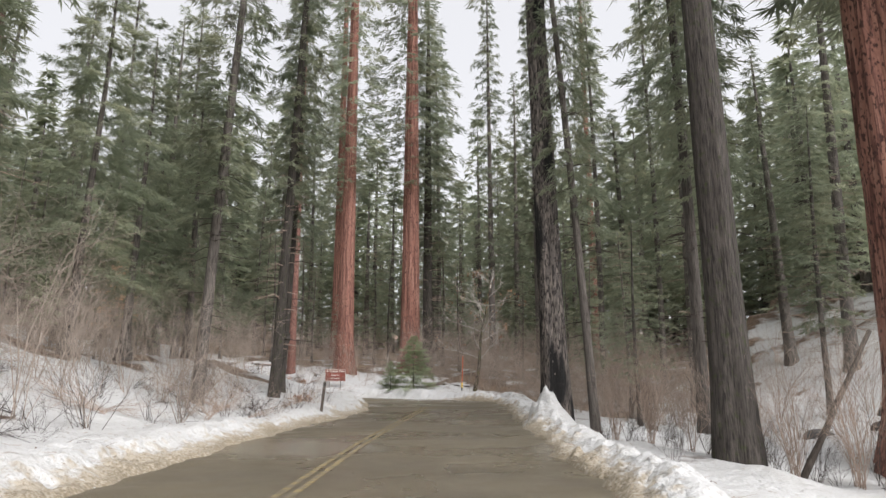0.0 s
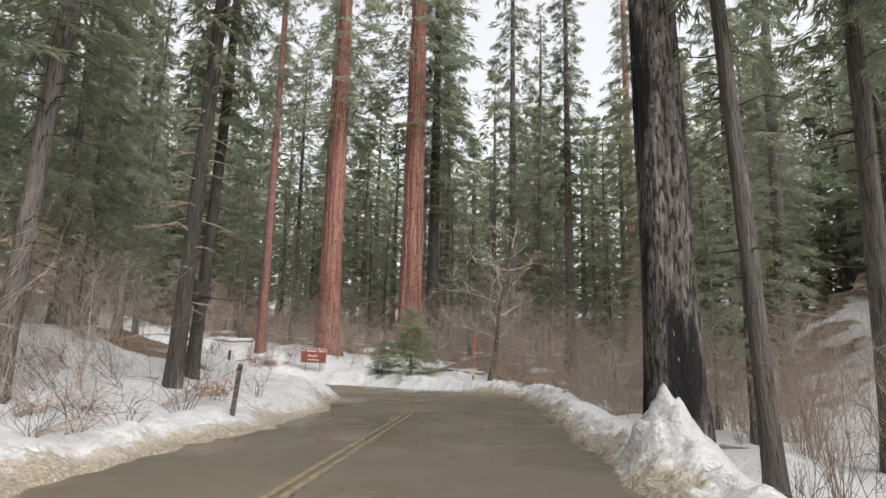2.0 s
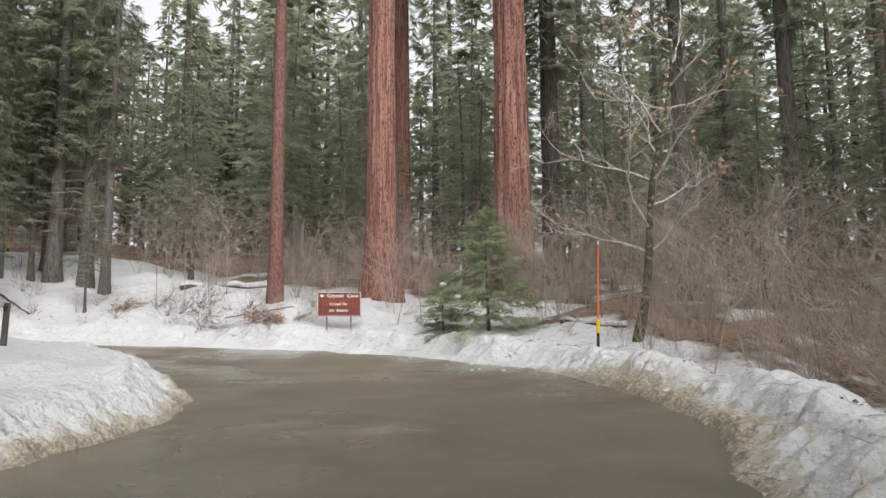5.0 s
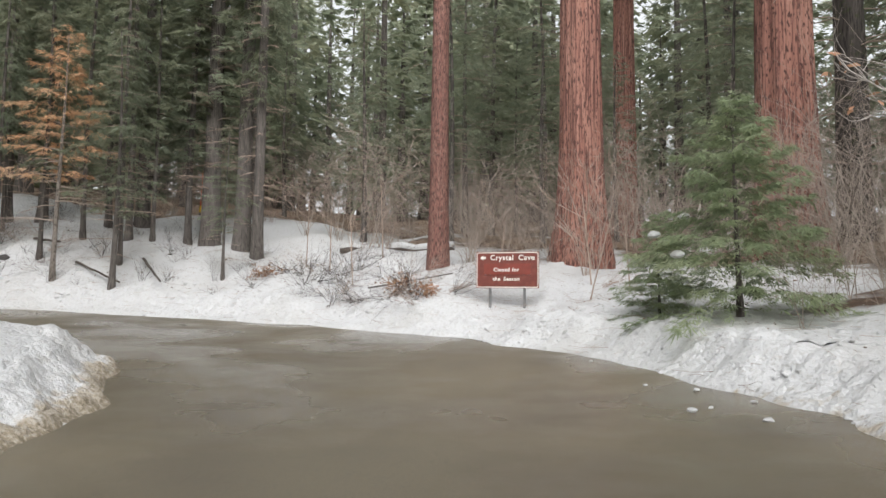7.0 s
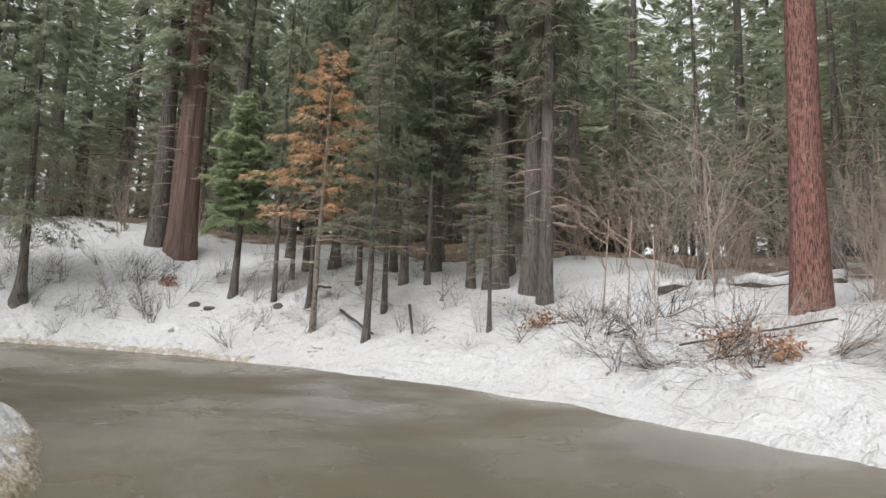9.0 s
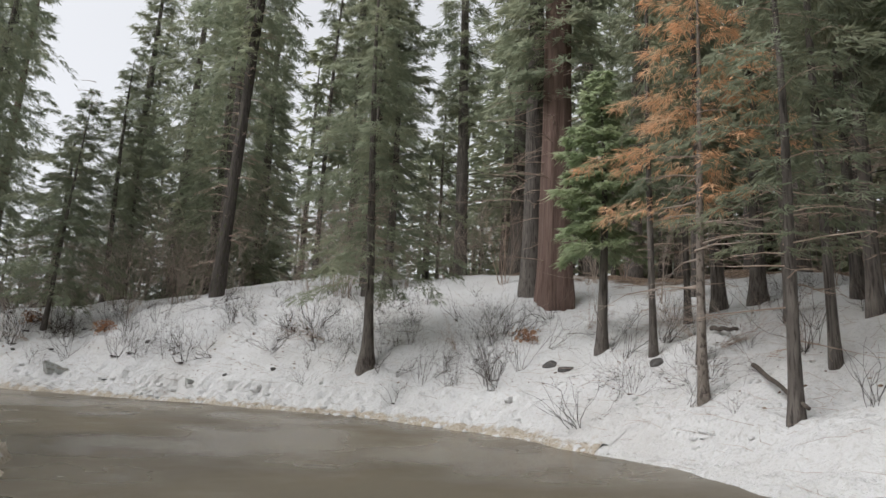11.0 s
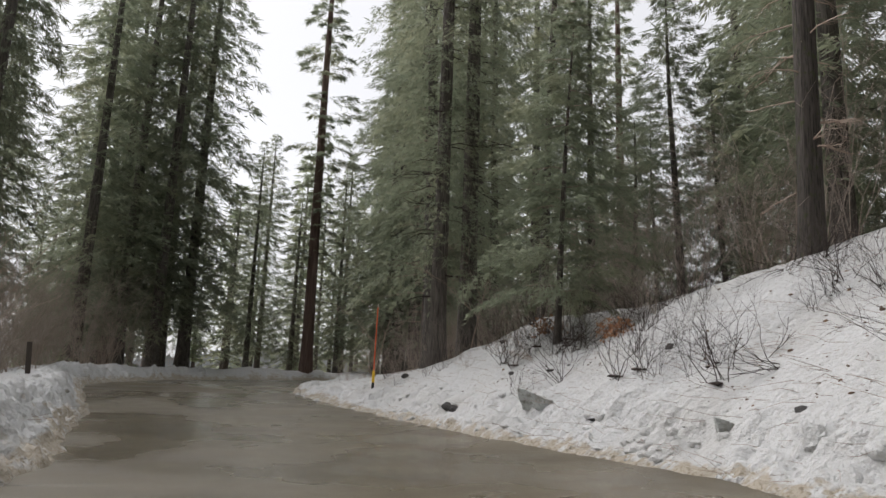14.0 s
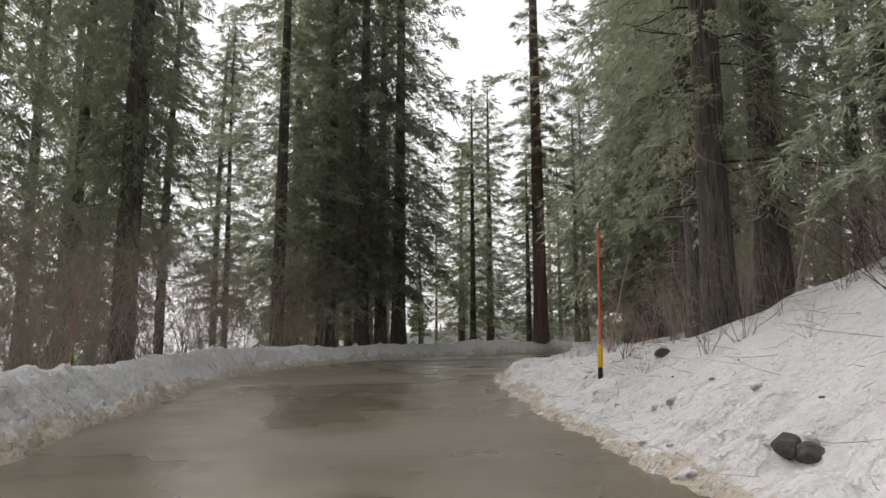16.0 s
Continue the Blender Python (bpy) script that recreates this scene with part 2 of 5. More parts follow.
RIGHT = [1.8, 1.8, 1.8, 1.8, 1.9, 1.25, 0.75, 1.2, 2.15, 2.65, 3.0, 3.2, 3.2, 3.6, 3.9, 3.8, 3.1, 2.7, 1.65, 0.65, 0.3, 1.0, 2.0, 2.6, 2.6, 2.6]
FALL = [0, 0, 0, 0, 0, 0, 0.02, 0.04, 0.06, 0.07, 0.07, 0.07, 0.07, 0.07, 0.07, 0.07, 0.06, 0.05, 0.03, 0.02, 0, 0, 0, 0, 0, 0]
# Slope and height of the bank outside the bend (right) and inside it (left), one value for each row of the spine.
SLOPE_R = [-.2, -.2, -.2, -.2, -.2, -.15, -.12, -.1, -.08, .0, .2, .4, .55, .65, .72, .85, .98, 1.02, 1.0, .6, .2, .1, .1, .2, .2, .2]
TOP_R = [2.0, 2.0, 2.0, 2.0, 2.0, 1.5, 1.0, 1.0, 1.5, 2.5, 3.0, 3.4, 3.9, 4.8, 6.0, 6.6, 6.5, 5.8, 4.2, 2.1, 1.0, 1.0, 1.5, 2, 2, 2]
SLOPE_L = [.5, .5, .5, .45, .25, .12, .2, .2, .2, .25, .28, .28, .2, .1, .08, .05, .02, 0, 0, 0, 0, 0, 0, 0, 0, 0]


def spline(rows, per=16):
    """Rows joined by a smooth curve, with per samples to a row."""
    a = np.array(rows, float)
    a = a[:, None] if a.ndim == 1 else a
    p = np.vstack([2 * a[:1] - a[1:2], a, 2 * a[-1:] - a[-2:-1]])
    u = np.linspace(0, 1, per, endpoint=False)[:, None]
    out = []
    for i in range(1, len(a)):
        p0, p1, p2, p3 = p[i - 1], p[i], p[i + 1], p[i + 2]
        out.append(0.5 * (2 * p1 + (p2 - p0) * u + (2 * p0 - 5 * p1 + 4 * p2 - p3) * u**2 + (3 * p1 - p0 - 3 * p2 + p3) * u**3))
    return np.vstack(out + [a[-1:]])


MID = spline(SPINE)
WIDE_L, WIDE_R, CROSS = (spline(v)[:, 0] for v in (LEFT, RIGHT, FALL))
BANK_R, CREST_R, BANK_L = (spline(v)[:, 0] for v in (SLOPE_R, TOP_R, SLOPE_L))
AHEAD = np.gradient(MID[:, :2], axis=0)
AHEAD /= np.linalg.norm(AHEAD, axis=1)[:, None]
SIDE = np.stack([AHEAD[:, 1], -AHEAD[:, 0]], 1)


def wave(x, y, size, seed):
    """Smooth random relief of about -1 to 1, from sines, size metres across."""
    r = np.random.RandomState(seed)
    z = 0
    for _ in range(7):
        a, f, q = r.uniform(0, 6.28), r.uniform(0.6, 1.7) * 6.28 / size, r.uniform(0, 6.28)
        z = z + np.sin((x * np.cos(a) + y * np.sin(a)) * f + q)
    return z / 3.2


def smooth(v, a, b):
    u = np.clip((v - a) / (b - a), 0, 1)
    return u * u * (3 - 2 * u)


def land(x, y):
    """Ground height, distance outside the road's edge (negative on it), side (1 right, -1 left) and row, for arrays of x and y."""
    x, y = np.atleast_1d(np.asarray(x, float)), np.atleast_1d(np.asarray(y, float))
    z, off, side, row = (np.empty(len(x)) for _ in range(4))
    for a in range(0, len(x), 20000):
        s = slice(a, a + 20000)
        d2 = (x[s, None] - MID[:, 0]) ** 2 + (y[s, None] - MID[:, 1]) ** 2
        i = d2.argmin(1)
        lat = (x[s] - MID[i, 0]) * SIDE[i, 0] + (y[s] - MID[i, 1]) * SIDE[i, 1]
        far = np.sqrt(d2.min(1))
        sd = np.where(lat >= 0, 1.0, -1.0)
        width = np.where(lat >= 0, WIDE_R[i], WIDE_L[i])
        jag = 0.06 * wave(x[s], y[s], 1.3, 5) + 0.12 * wave(x[s], y[s], 4.1, 6)
        o = far - width + jag * np.where(sd > 0, 1, 1.3)
        w = 1 / (d2 + 4) ** 2
        soft = (w * MID[:, 2]).sum(1) / w.sum(1)
        edge = MID[i, 2] + np.where(lat >= 0, CROSS[i], 0.01) * np.clip(lat, -width, width)
        base = edge + (soft - edge) * smooth(o, 1.0, 7.0)
        d = np.clip(o - 0.6, 0, None)
        k = BANK_R[i]
        rise = np.where(k > 0, CREST_R[i] * (1 - np.exp(-np.clip(k, 0, None) * d / CREST_R[i])), 1.6 * (1 - np.exp(d * np.clip(k, None, 0) / 1.6)) * -1)
        rise = rise + np.where(k < 0, 8 * smooth(d, 8, 34), 0)
        left = np.where(BANK_L[i] > 0, 1.7 * (1 - np.exp(-BANK_L[i] * d / 1.7)), BANK_L[i] * np.clip(d, 0, 8))
        hill = np.where(sd > 0, rise, left)
        berm = (0.34 + 0.1 * wave(x[s], y[s], 5.0, 8)) * (0.55 * np.clip(o / 0.7, 0, 1) + 0.45 * smooth(o, 0.1, 0.9)) + 0.10 * np.exp(-((o - 0.9) / 0.5) ** 2)
        berm = berm + np.where((sd < 0) & (i > 224), 0.28 * smooth(o, 0.1, 0.9) * (1 - 0.5 * smooth(o, 1.6, 3.0)), 0)
        berm = berm - np.where((sd > 0) & (i > 280) & (i < 336), 0.2 * smooth(o, 0.3, 0.9), 0)
        berm = berm - np.where((sd > 0) & (i < 158), 0.6 * smooth(o, 1.0, 2.1) * smooth(-i, -158, -140), 0)
        berm = berm - np.where(sd < 0, 0.38 * smooth(o, 1.2, 3.2) * smooth(-i, -86, -74), 0)
        berm = berm * np.where((sd < 0) & (i < 92), 1 - 0.5 * smooth(-i, -92, -70), 1)
        berm = berm * np.where((sd > 0) & (i < 116), 1 - 0.52 * smooth(-i, -116, -92), 1)
        lumps = smooth(o, 0.05, 0.4) * (0.035 * wave(x[s], y[s], 0.55, 11) + 0.05 * wave(x[s], y[s], 1.3, 12)) * (0.35 + 0.65 * np.exp(-np.clip(o - 1.0, 0, None) / 1.2))
        rough = smooth(o, 1, 4) * (0.10 * wave(x[s], y[s], 4.0, 13) + 0.2 * wave(x[s], y[s], 13.0, 14))
        away = np.where(sd > 0, np.where(i > 272, 0.03, 0.12), 0.0) * np.clip(o - 18, 0, 200)
        pile = 0.58 * np.exp(-(((x[s] - 2.0) / 0.62) ** 2 + ((y[s] - 20.2) / 0.75) ** 2)) + 0.2 * np.exp(-(((x[s] - 1.82) / 0.26) ** 2 + ((y[s] - 20.25) / 0.3) ** 2))
        pile = pile * (1 + 0.16 * wave(x[s], y[s], 0.5, 9) + 0.12 * wave(x[s], y[s], 0.23, 10))
        dip = -0.38 * np.exp(-(((x[s] + 9.9) / 1.6) ** 2 + ((y[s] - 51.2) / 1.3) ** 2))
        z[s] = base + 0.30 * np.clip(o, -0.45, 0) + hill + berm + lumps + rough + away + (pile + dip) * smooth(o, 0, 0.3)
        off[s], side[s], row[s] = o, sd, i / 16
    return z, off, side, row


def ground_at(x, y):
    return float(land([x], [y])[0][0])

# ---- ground and road ----
def link(name, verts, faces, mat, parent=None, label="", smooth_faces=True):
    me = bpy.data.meshes.new(name)
    me.from_pydata([tuple(v) for v in verts], [], [tuple(f) for f in faces])
    me.materials.append(mat)
    if smooth_faces:
        me.polygons.foreach_set("use_smooth", [True] * len(me.polygons))
    ob = new(name, me)
    ob.parent = parent
    if label:
        ob["label"] = label
    return ob


def part(name, bm, mat, parent, label=""):
    """A bmesh as one mesh object under a thing or a part."""
    me = bpy.data.meshes.new(name)
    bm.to_mesh(me)
    bm.free()
    me.materials.append(mat)
    ob = new(name, me)
    ob.parent = parent
    if label:
        ob["label"] = label
    return ob


def stretch_axis(a, b, step, reach):
    core = np.arange(a, b + step / 2, step)
    out, d = [], step
    while sum(out) < reach:
        d = min(d * 1.16, 60)
        out.append(d)
    tail = np.cumsum(out)
    return np.concatenate([a - tail[::-1], core, core[-1] + tail])


gx, gy = stretch_axis(-40, 6, 0.22, 900), stretch_axis(2, 60, 0.22, 900)
px, py = (v.ravel() for v in np.meshgrid(gx, gy))
pz, poff, pside, prow = land(px, py)
nx, ny = len(gx), len(gy)
ids = np.arange(nx * ny).reshape(ny, nx)
quads = np.stack([ids[:-1, :-1], ids[:-1, 1:], ids[1:, 1:], ids[1:, :-1]], -1).reshape(-1, 4)
# Brown litter shows through under the trees, grime along the ploughed edge.
hill_side = (pside > 0) & (prow > 12.5) & (prow < 20)
reach = np.where(hill_side, 9.5, np.where(pside > 0, np.where(prow < 10.5, 1.2, 5.5), np.where(prow < 7, 5.0, 3.0)))
far_snow = np.where(pside > 0, 0.85 * smooth(poff, 2.5, 5) * (1 - smooth(prow + 0.5 * wave(px, py, 9.0, 25), 6.5, 9.5)), 0)
litter = np.clip(0.62 * smooth(poff, reach, reach + 4) - far_snow + 0.28 * wave(px, py, 3.0, 21) * smooth(poff, 1.2, 3) * ~hill_side, 0, 1)
grime = np.clip(np.exp(-np.clip(poff, 0, None) / np.where(prow < 7, 0.45, np.where(prow > 14.5, 0.3, 0.1))) + 0.1 * wave(px, py, 1.7, 23) * np.exp(-np.clip(poff, 0, None) / 2.0), 0, 1)
heaped = np.exp(-(((px - 1.9) / 0.9) ** 2 + ((py - 20.2) / 0.9) ** 2))
grime = grime * (1 - 0.8 * heaped)
grime = np.where((pside > 0) & (prow > 8.5) & (prow < 14.8), 0.3, 1) * grime
ground = link("ground", np.stack([px, py, pz], 1).tolist(), quads.tolist(), SNOW)
for nm, values in (("litter", litter), ("grime", grime)):
    ground.data.attributes.new(nm, "FLOAT", "POINT").data.foreach_set("value", values.astype(np.float32))
tagged(ground, "snow-covered forest floor with ploughed banks along the road", "ground", kind="structure")

fine = 6
us = np.linspace(0, len(SPINE) - 1, (len(SPINE) - 1) * fine * 4 + 1)
seq = np.arange(len(MID))


def along(values, u):
    return np.interp(u * 16, seq, values)


lats = np.linspace(0, 1, 15)
rv, rf = [], []
for u in us:
    cx, cy, cz, sx, sy = (along(v, u) for v in (MID[:, 0], MID[:, 1], MID[:, 2], SIDE[:, 0], SIDE[:, 1]))
    l, r, c = along(WIDE_L, u) + 0.7, along(WIDE_R, u) + 0.7, along(CROSS, u)
    for k in lats:
        d = -l + k * (l + r)
        rv.append((cx + sx * d, cy + sy * d, cz + (c * d if d > 0 else 0.01 * d)))
m = len(lats)
rf = [(i * m + k, i * m + k + 1, (i + 1) * m + k + 1, (i + 1) * m + k) for i in range(len(us) - 1) for k in range(m - 1)]
road = link("road", rv, rf, ASPHALT)
tagged(road, "damp brown-grey asphalt mountain road with meltwater sheen", "road", kind="structure")


def road_strip(name, u0, u1, centre, width, mat, lift=0.006):
    v = []
    w = np.linspace(u0, u1, int((u1 - u0) * 40) + 2)
    for u in w:
        cx, cy, cz, sx, sy, l, r = (along(q, u) for q in (MID[:, 0], MID[:, 1], MID[:, 2], SIDE[:, 0], SIDE[:, 1], WIDE_L, WIDE_R))
        d0 = centre(u)
        for d in (d0 - width / 2, d0 + width / 2):
            v.append((cx + sx * d, cy + sy * d, cz + 0.01 * min(d, 0) + lift))
    return link(name, v, [(2 * i, 2 * i + 1, 2 * i + 3, 2 * i + 2) for i in range(len(w) - 1)], mat, road)


for side_shift in (-0.09, 0.09):
    road_strip("centre_line", 0.2, 6.4, lambda u: along((WIDE_R - WIDE_L) / 2, u) - 0.57 + side_shift, 0.1, YELLOW)

# ---- trees ----
def tube(path, radii, sides, cap=True):
    """Vertices and faces of a tapered tube along path."""
    path = [Vector(p) for p in path]
    v, f = [], []
    for i, p in enumerate(path):
        d = (path[min(i + 1, len(path) - 1)] - path[max(i - 1, 0)]).normalized()
        a = d.cross(Vector((0, 0, 1)) if abs(d.z) < 0.9 else Vector((1, 0, 0))).normalized()
        b = d.cross(a)
        for k in range(sides):
            q = 2 * math.pi * k / sides
            v.append(p + (a * math.cos(q) + b * math.sin(q)) * radii[i])
    for i in range(len(path) - 1):
        for k in range(sides):
            f.append((i * sides + k, i * sides + (k + 1) % sides, (i + 1) * sides + (k + 1) % sides, (i + 1) * sides + k))
    if cap:
        f.append(tuple((len(path) - 1) * sides + k for k in range(sides)))
    return v, f


class Heap:
    """Collects pieces into one mesh."""

    def __init__(self):
        self.v, self.f = [], []

    def add(self, v, f):
        n = len(self.v)
        self.v += [tuple(p) for p in v]
        self.f += [tuple(n + i for i in face) for face in f]

    def mesh(self, name, mat, flat=False):
        me = bpy.data.meshes.new(name)
        me.from_pydata(self.v, [], self.f)
        me.materials.append(mat)
        me.polygons.foreach_set("use_smooth", [not flat] * len(me.polygons))
        return me


def trunk_mesh(name, mat, height, r, rng, flare=1.35, bend=0.0, ribs=0.05, sides=18, top=0.12):
    """A tapered trunk with a flared foot and ribbed bark."""
    h = Heap()
    n = 26
    v, f = [], []
    ph = rng.uniform(0, 6.28, 6)
    for i in range(n):
        u = (i / (n - 1)) ** 1.6
        z = u * height - 0.5
        rr = r * ((1 - u) ** 0.8 * (1 - top) + top) * (1 + (flare - 1) * math.exp(-max(z, 0) / (1.6 * r + 0.25)))
        ox, oy = bend * math.sin(u * 3 + ph[0]) * u, bend * math.cos(u * 2.4 + ph[1]) * u
        for k in range(sides):
            q = 2 * math.pi * k / sides
            w = rr * (1 + ribs * math.sin(5 * q + ph[2] + u * 2) + ribs * math.sin(9 * q + ph[3] - u * 3) + ribs * 0.5 * math.sin(17 * q + u * 40))
            v.append((ox + w * math.cos(q), oy + w * math.sin(q), z))
    for i in range(n - 1):
        for k in range(sides):
            f.append((i * sides + k, i * sides + (k + 1) % sides, (i + 1) * sides + (k + 1) % sides, (i + 1) * sides + k))
    f.append(tuple((n - 1) * sides + k for k in range(sides)))
    h.add(v, f)
    return h.mesh(name, mat)


def tuft(h, p, d, length, width, rng):
    """A small fan of three narrow needle shoots from p along d, the middle one the longest."""
    side = d.cross(Vector((0, 0, 1)))
    side = side.normalized() if side.length > 1e-3 else Vector((1, 0, 0))
    n = len(h.v)
    for k in range(3):
        a = (k - 1) * 0.6 + rng.uniform(-0.2, 0.2)
        e = d * math.cos(a) + side * math.sin(a)
        e.z += rng.uniform(-0.35, 0.1)
        w = side * math.cos(a) - d * math.sin(a)
        w.z += rng.uniform(-0.6, 0.6)
        ln = length * rng.uniform(0.6, 1.1) * (1.15 if k == 1 else 0.85)
        m = p + e * ln * rng.uniform(0.3, 0.5)
        h.v += [tuple(m - w * width * 0.5), tuple(m + w * width * 0.5), tuple(p + e * ln), tuple(p)]
        h.f.append((n + 4 * k, n + 4 * k + 3, n + 4 * k + 1, n + 4 * k + 2))


def crown_mesh(name, mat, height, low, reach, rng, whorls, arms, tufts, leaf, droop=0.25, peak=0.6, ragged=0.5, drop=0.12):
    """A conifer's crown from low to height: whorls of drooping boughs, each a flat spray of small needle fans
    that hang from its side shoots. ragged is the shortest bough's share of the whorl's reach, drop the share left out."""
    h = Heap()
    arm = []
    for i in range(whorls):
        u = min(max((i + rng.uniform(-0.45, 0.45)) / whorls, 0), 1)
        span = reach * ((1 - u) ** 0.8 + 0.06) * (peak + (1 - peak) * min(1, u * 4 + 0.1)) * rng.uniform(0.82, 1.12)
        turn = rng.uniform(0, 6.28)
        for k in range(arms):
            if rng.uniform() < drop:
                continue
            arm.append((u, turn + 6.283 * k / arms + rng.uniform(-0.4, 0.4), span * rng.uniform(ragged, 1.2), rng.uniform(-0.2, 0.22) + 0.35 * u))
    total = sum(a[2] for a in arm)
    for u, q, ln, lift in arm:
        z = low + (height - low) * u
        c, s = math.cos(q), math.sin(q)
        n = max(3, int(tufts * ln / total + rng.uniform()))
        curl = droop * rng.uniform(0.7, 1.4)
        for j in range(n):
            f = 0.1 + 0.9 * math.sqrt((j + rng.uniform()) / n)
            way = 1 if rng.uniform() < 0.5 else -1
            out = abs(rng.normal(0, 0.16)) * ln * (1.15 - f)
            fan = way * rng.uniform(0.25, 1.15)
            p = Vector((c * ln * f - s * out * way, s * ln * f + c * out * way, z + lift * ln * f - curl * ln * f * f - 0.35 * out - abs(rng.normal(0, 0.04)) * ln))
            d = Vector((math.cos(q + fan), math.sin(q + fan), rng.uniform(-0.75, 0.1))).normalized()
            tuft(h, p, d, leaf[0] * rng.uniform(0.6, 1.25), leaf[1] * rng.uniform(0.7, 1.4), rng)
    return h.mesh(name, mat, True)


def limbs_mesh(name, mat, height, low, reach, rng, count, thick=0.035, droop=0.2):
    """Bare limbs of a conifer, with side twigs."""
    h = Heap()
    for i in range(count):
        u = rng.uniform()
        z = low + (height - low) * u
        q = rng.uniform(0, 6.28)
        ln = reach * (1 - 0.75 * u) * rng.uniform(0.4, 1.1)
        out = Vector((math.cos(q), math.sin(q), 0))
        pts = [out * (ln * s) + Vector((0, 0, z + ln * (0.1 * s - droop * s * s))) + Vector(rng.uniform(-0.04, 0.04, 3) * ln) for s in (0, 0.35, 0.7, 1.0)]
        h.add(*tube(pts, [thick, thick * 0.7, thick * 0.45, thick * 0.12], 4, False))
        for s in range(5):
            a = pts[1].lerp(pts[3], rng.uniform())
            fan = q + rng.choice([-1, 1]) * rng.uniform(0.4, 1.0)
            b = a + Vector((math.cos(fan), math.sin(fan), rng.uniform(-0.4, 0.25))) * ln * rng.uniform(0.15, 0.35)
            h.add(*tube([a, a.lerp(b, 0.5) + Vector(rng.uniform(-0.03, 0.03, 3)), b], [thick * 0.35, thick * 0.25, thick * 0.08], 3, False))
    return h.mesh(name, mat)


def shrub_mesh(name, mat, height, reach, rng, stems, forks=3, thick=0.012, bends=3, depth=2, wild=0.75, curl=0.2):
    """A leafless shrub: stems that fork into thin twigs."""
    h = Heap()

    def grow(p, d, ln, r, depth):
        pts = [p]
        for s in range(bends):
            d = (d + Vector(rng.uniform(-curl, curl, 3))).normalized()
            pts.append(pts[-1] + d * ln / bends)
        h.add(*tube(pts, [r * (1 - 0.5 * s / bends) for s in range(bends + 1)], 3, False))
        if depth:
            for _ in range(forks):
                a = pts[rng.randint(1, bends + 1)]
                e = (d + Vector(rng.uniform(-wild, wild, 3)) + Vector((0, 0, 0.15))).normalized()
                grow(a, e, ln * rng.uniform(0.45, 0.75), r * 0.55, depth - 1)

    for _ in range(stems):
        q = rng.uniform(0, 6.28)
        lean = rng.uniform(0.1, 1.0) * reach
        d = Vector((math.cos(q) * lean, math.sin(q) * lean, height)).normalized()
        grow(Vector((rng.uniform(-0.12, 0.12), rng.uniform(-0.12, 0.12), -0.1)), d, height * rng.uniform(0.45, 0.7), thick * rng.uniform(0.7, 1.2), depth)
    return h.mesh(name, mat)


def oak_mesh(name, mat, rng, height, r, spread, forks=4, depth=3):
    """The bare frame of a broadleaved tree."""
    h = Heap()

    def grow(p, d, ln, rad, level):
        pts = [p]
        for _ in range(4):
            d = (d + Vector(rng.uniform(-0.25, 0.25, 3)) * (0.3 if level == depth else 1)).normalized()
            pts.append(pts[-1] + d * ln / 4)
        h.add(*tube(pts, [rad * k for k in (1, 0.9, 0.8, 0.7, 0.55)], 7 if level == depth else 4, False))
        if level == 0:
            return
        for k in range(forks):
            a = pts[rng.randint(2, 5)]
            q = rng.uniform(0, 6.28)
            e = (d * 0.55 + Vector((math.cos(q), math.sin(q), rng.uniform(-0.1, 0.5))) * spread).normalized()
            grow(a, e, ln * rng.uniform(0.5, 0.8), rad * 0.5, level - 1)

    grow(Vector((0, 0, -0.2)), Vector((0.16, 0.05, 1)).normalized(), height * 0.5, r, depth)
    return h.mesh(name, mat)


def leaning_oak(rng, height, r):
    """A slim trunk that leans, with long crooked limbs and twigs: trunk mesh, limb mesh, twig ends."""
    stem, h, ends = Heap(), Heap(), []
    spine = [Vector((0.15 * z + 0.07 * math.sin(z * 1.3), 0.03 * z, z)) for z in np.linspace(-0.3, height, 14)]
    stem.add(*tube(spine, [r * (1 - 0.8 * k / 13) * (1 + 0.12 * math.sin(k * 2.1)) for k in range(14)], 9))

    def grow(p, d, ln, rad, level):
        pts = [p]
        for _ in range(5):
            d = (d + Vector(rng.uniform(-0.3, 0.3, 3)) + Vector((0, 0, 0.05))).normalized()
            pts.append(pts[-1] + d * ln / 5)
        h.add(*tube(pts, [rad * k for k in (1, 0.85, 0.7, 0.6, 0.5, 0.35)], 5 if level == 3 else 3, False))
        if level == 0:
            ends.append(pts[-1])
            return
        for k in range(4):
            e = (d + Vector(rng.uniform(-0.8, 0.8, 3))).normalized()
            grow(pts[rng.randint(1, 6)], e, ln * rng.uniform(0.4, 0.65), rad * 0.5, level - 1)

    for k in range(13):
        a = spine[4 + (k * 10) // 13]
        q = k * 2.4 + rng.uniform(-0.4, 0.4)
        grow(a, Vector((math.cos(q), 0.6 * math.sin(q), rng.uniform(0.15, 0.6))).normalized(), rng.uniform(1.6, 2.8) * (1 - 0.03 * k), 0.032, 3)
    return stem.mesh("trunk", MOSSY_BARK), h.mesh("limb", SNAG), ends


def leaf_mesh(name, mat, ends, rng, share, size):
    h = Heap()
    for p in ends:
        if rng.uniform() > share:
            continue
        for _ in range(4):
            a = p + Vector(rng.uniform(-0.2, 0.2, 3))
            b, c = (Vector(rng.uniform(-1, 1, 3)).normalized() * size * rng.uniform(0.5, 1) for _ in range(2))
            h.add([a, a + b, a + b + c * 0.6, a + c], [(0, 1, 2, 3)])
    return h.mesh(name, mat, True)


def child(name, me, parent, kind=""):
    ob = new(name, me)
    ob.parent = parent
    if kind:
        ob["kind"] = kind
    return ob


R = np.random.RandomState
stock, recipe = {}, {}


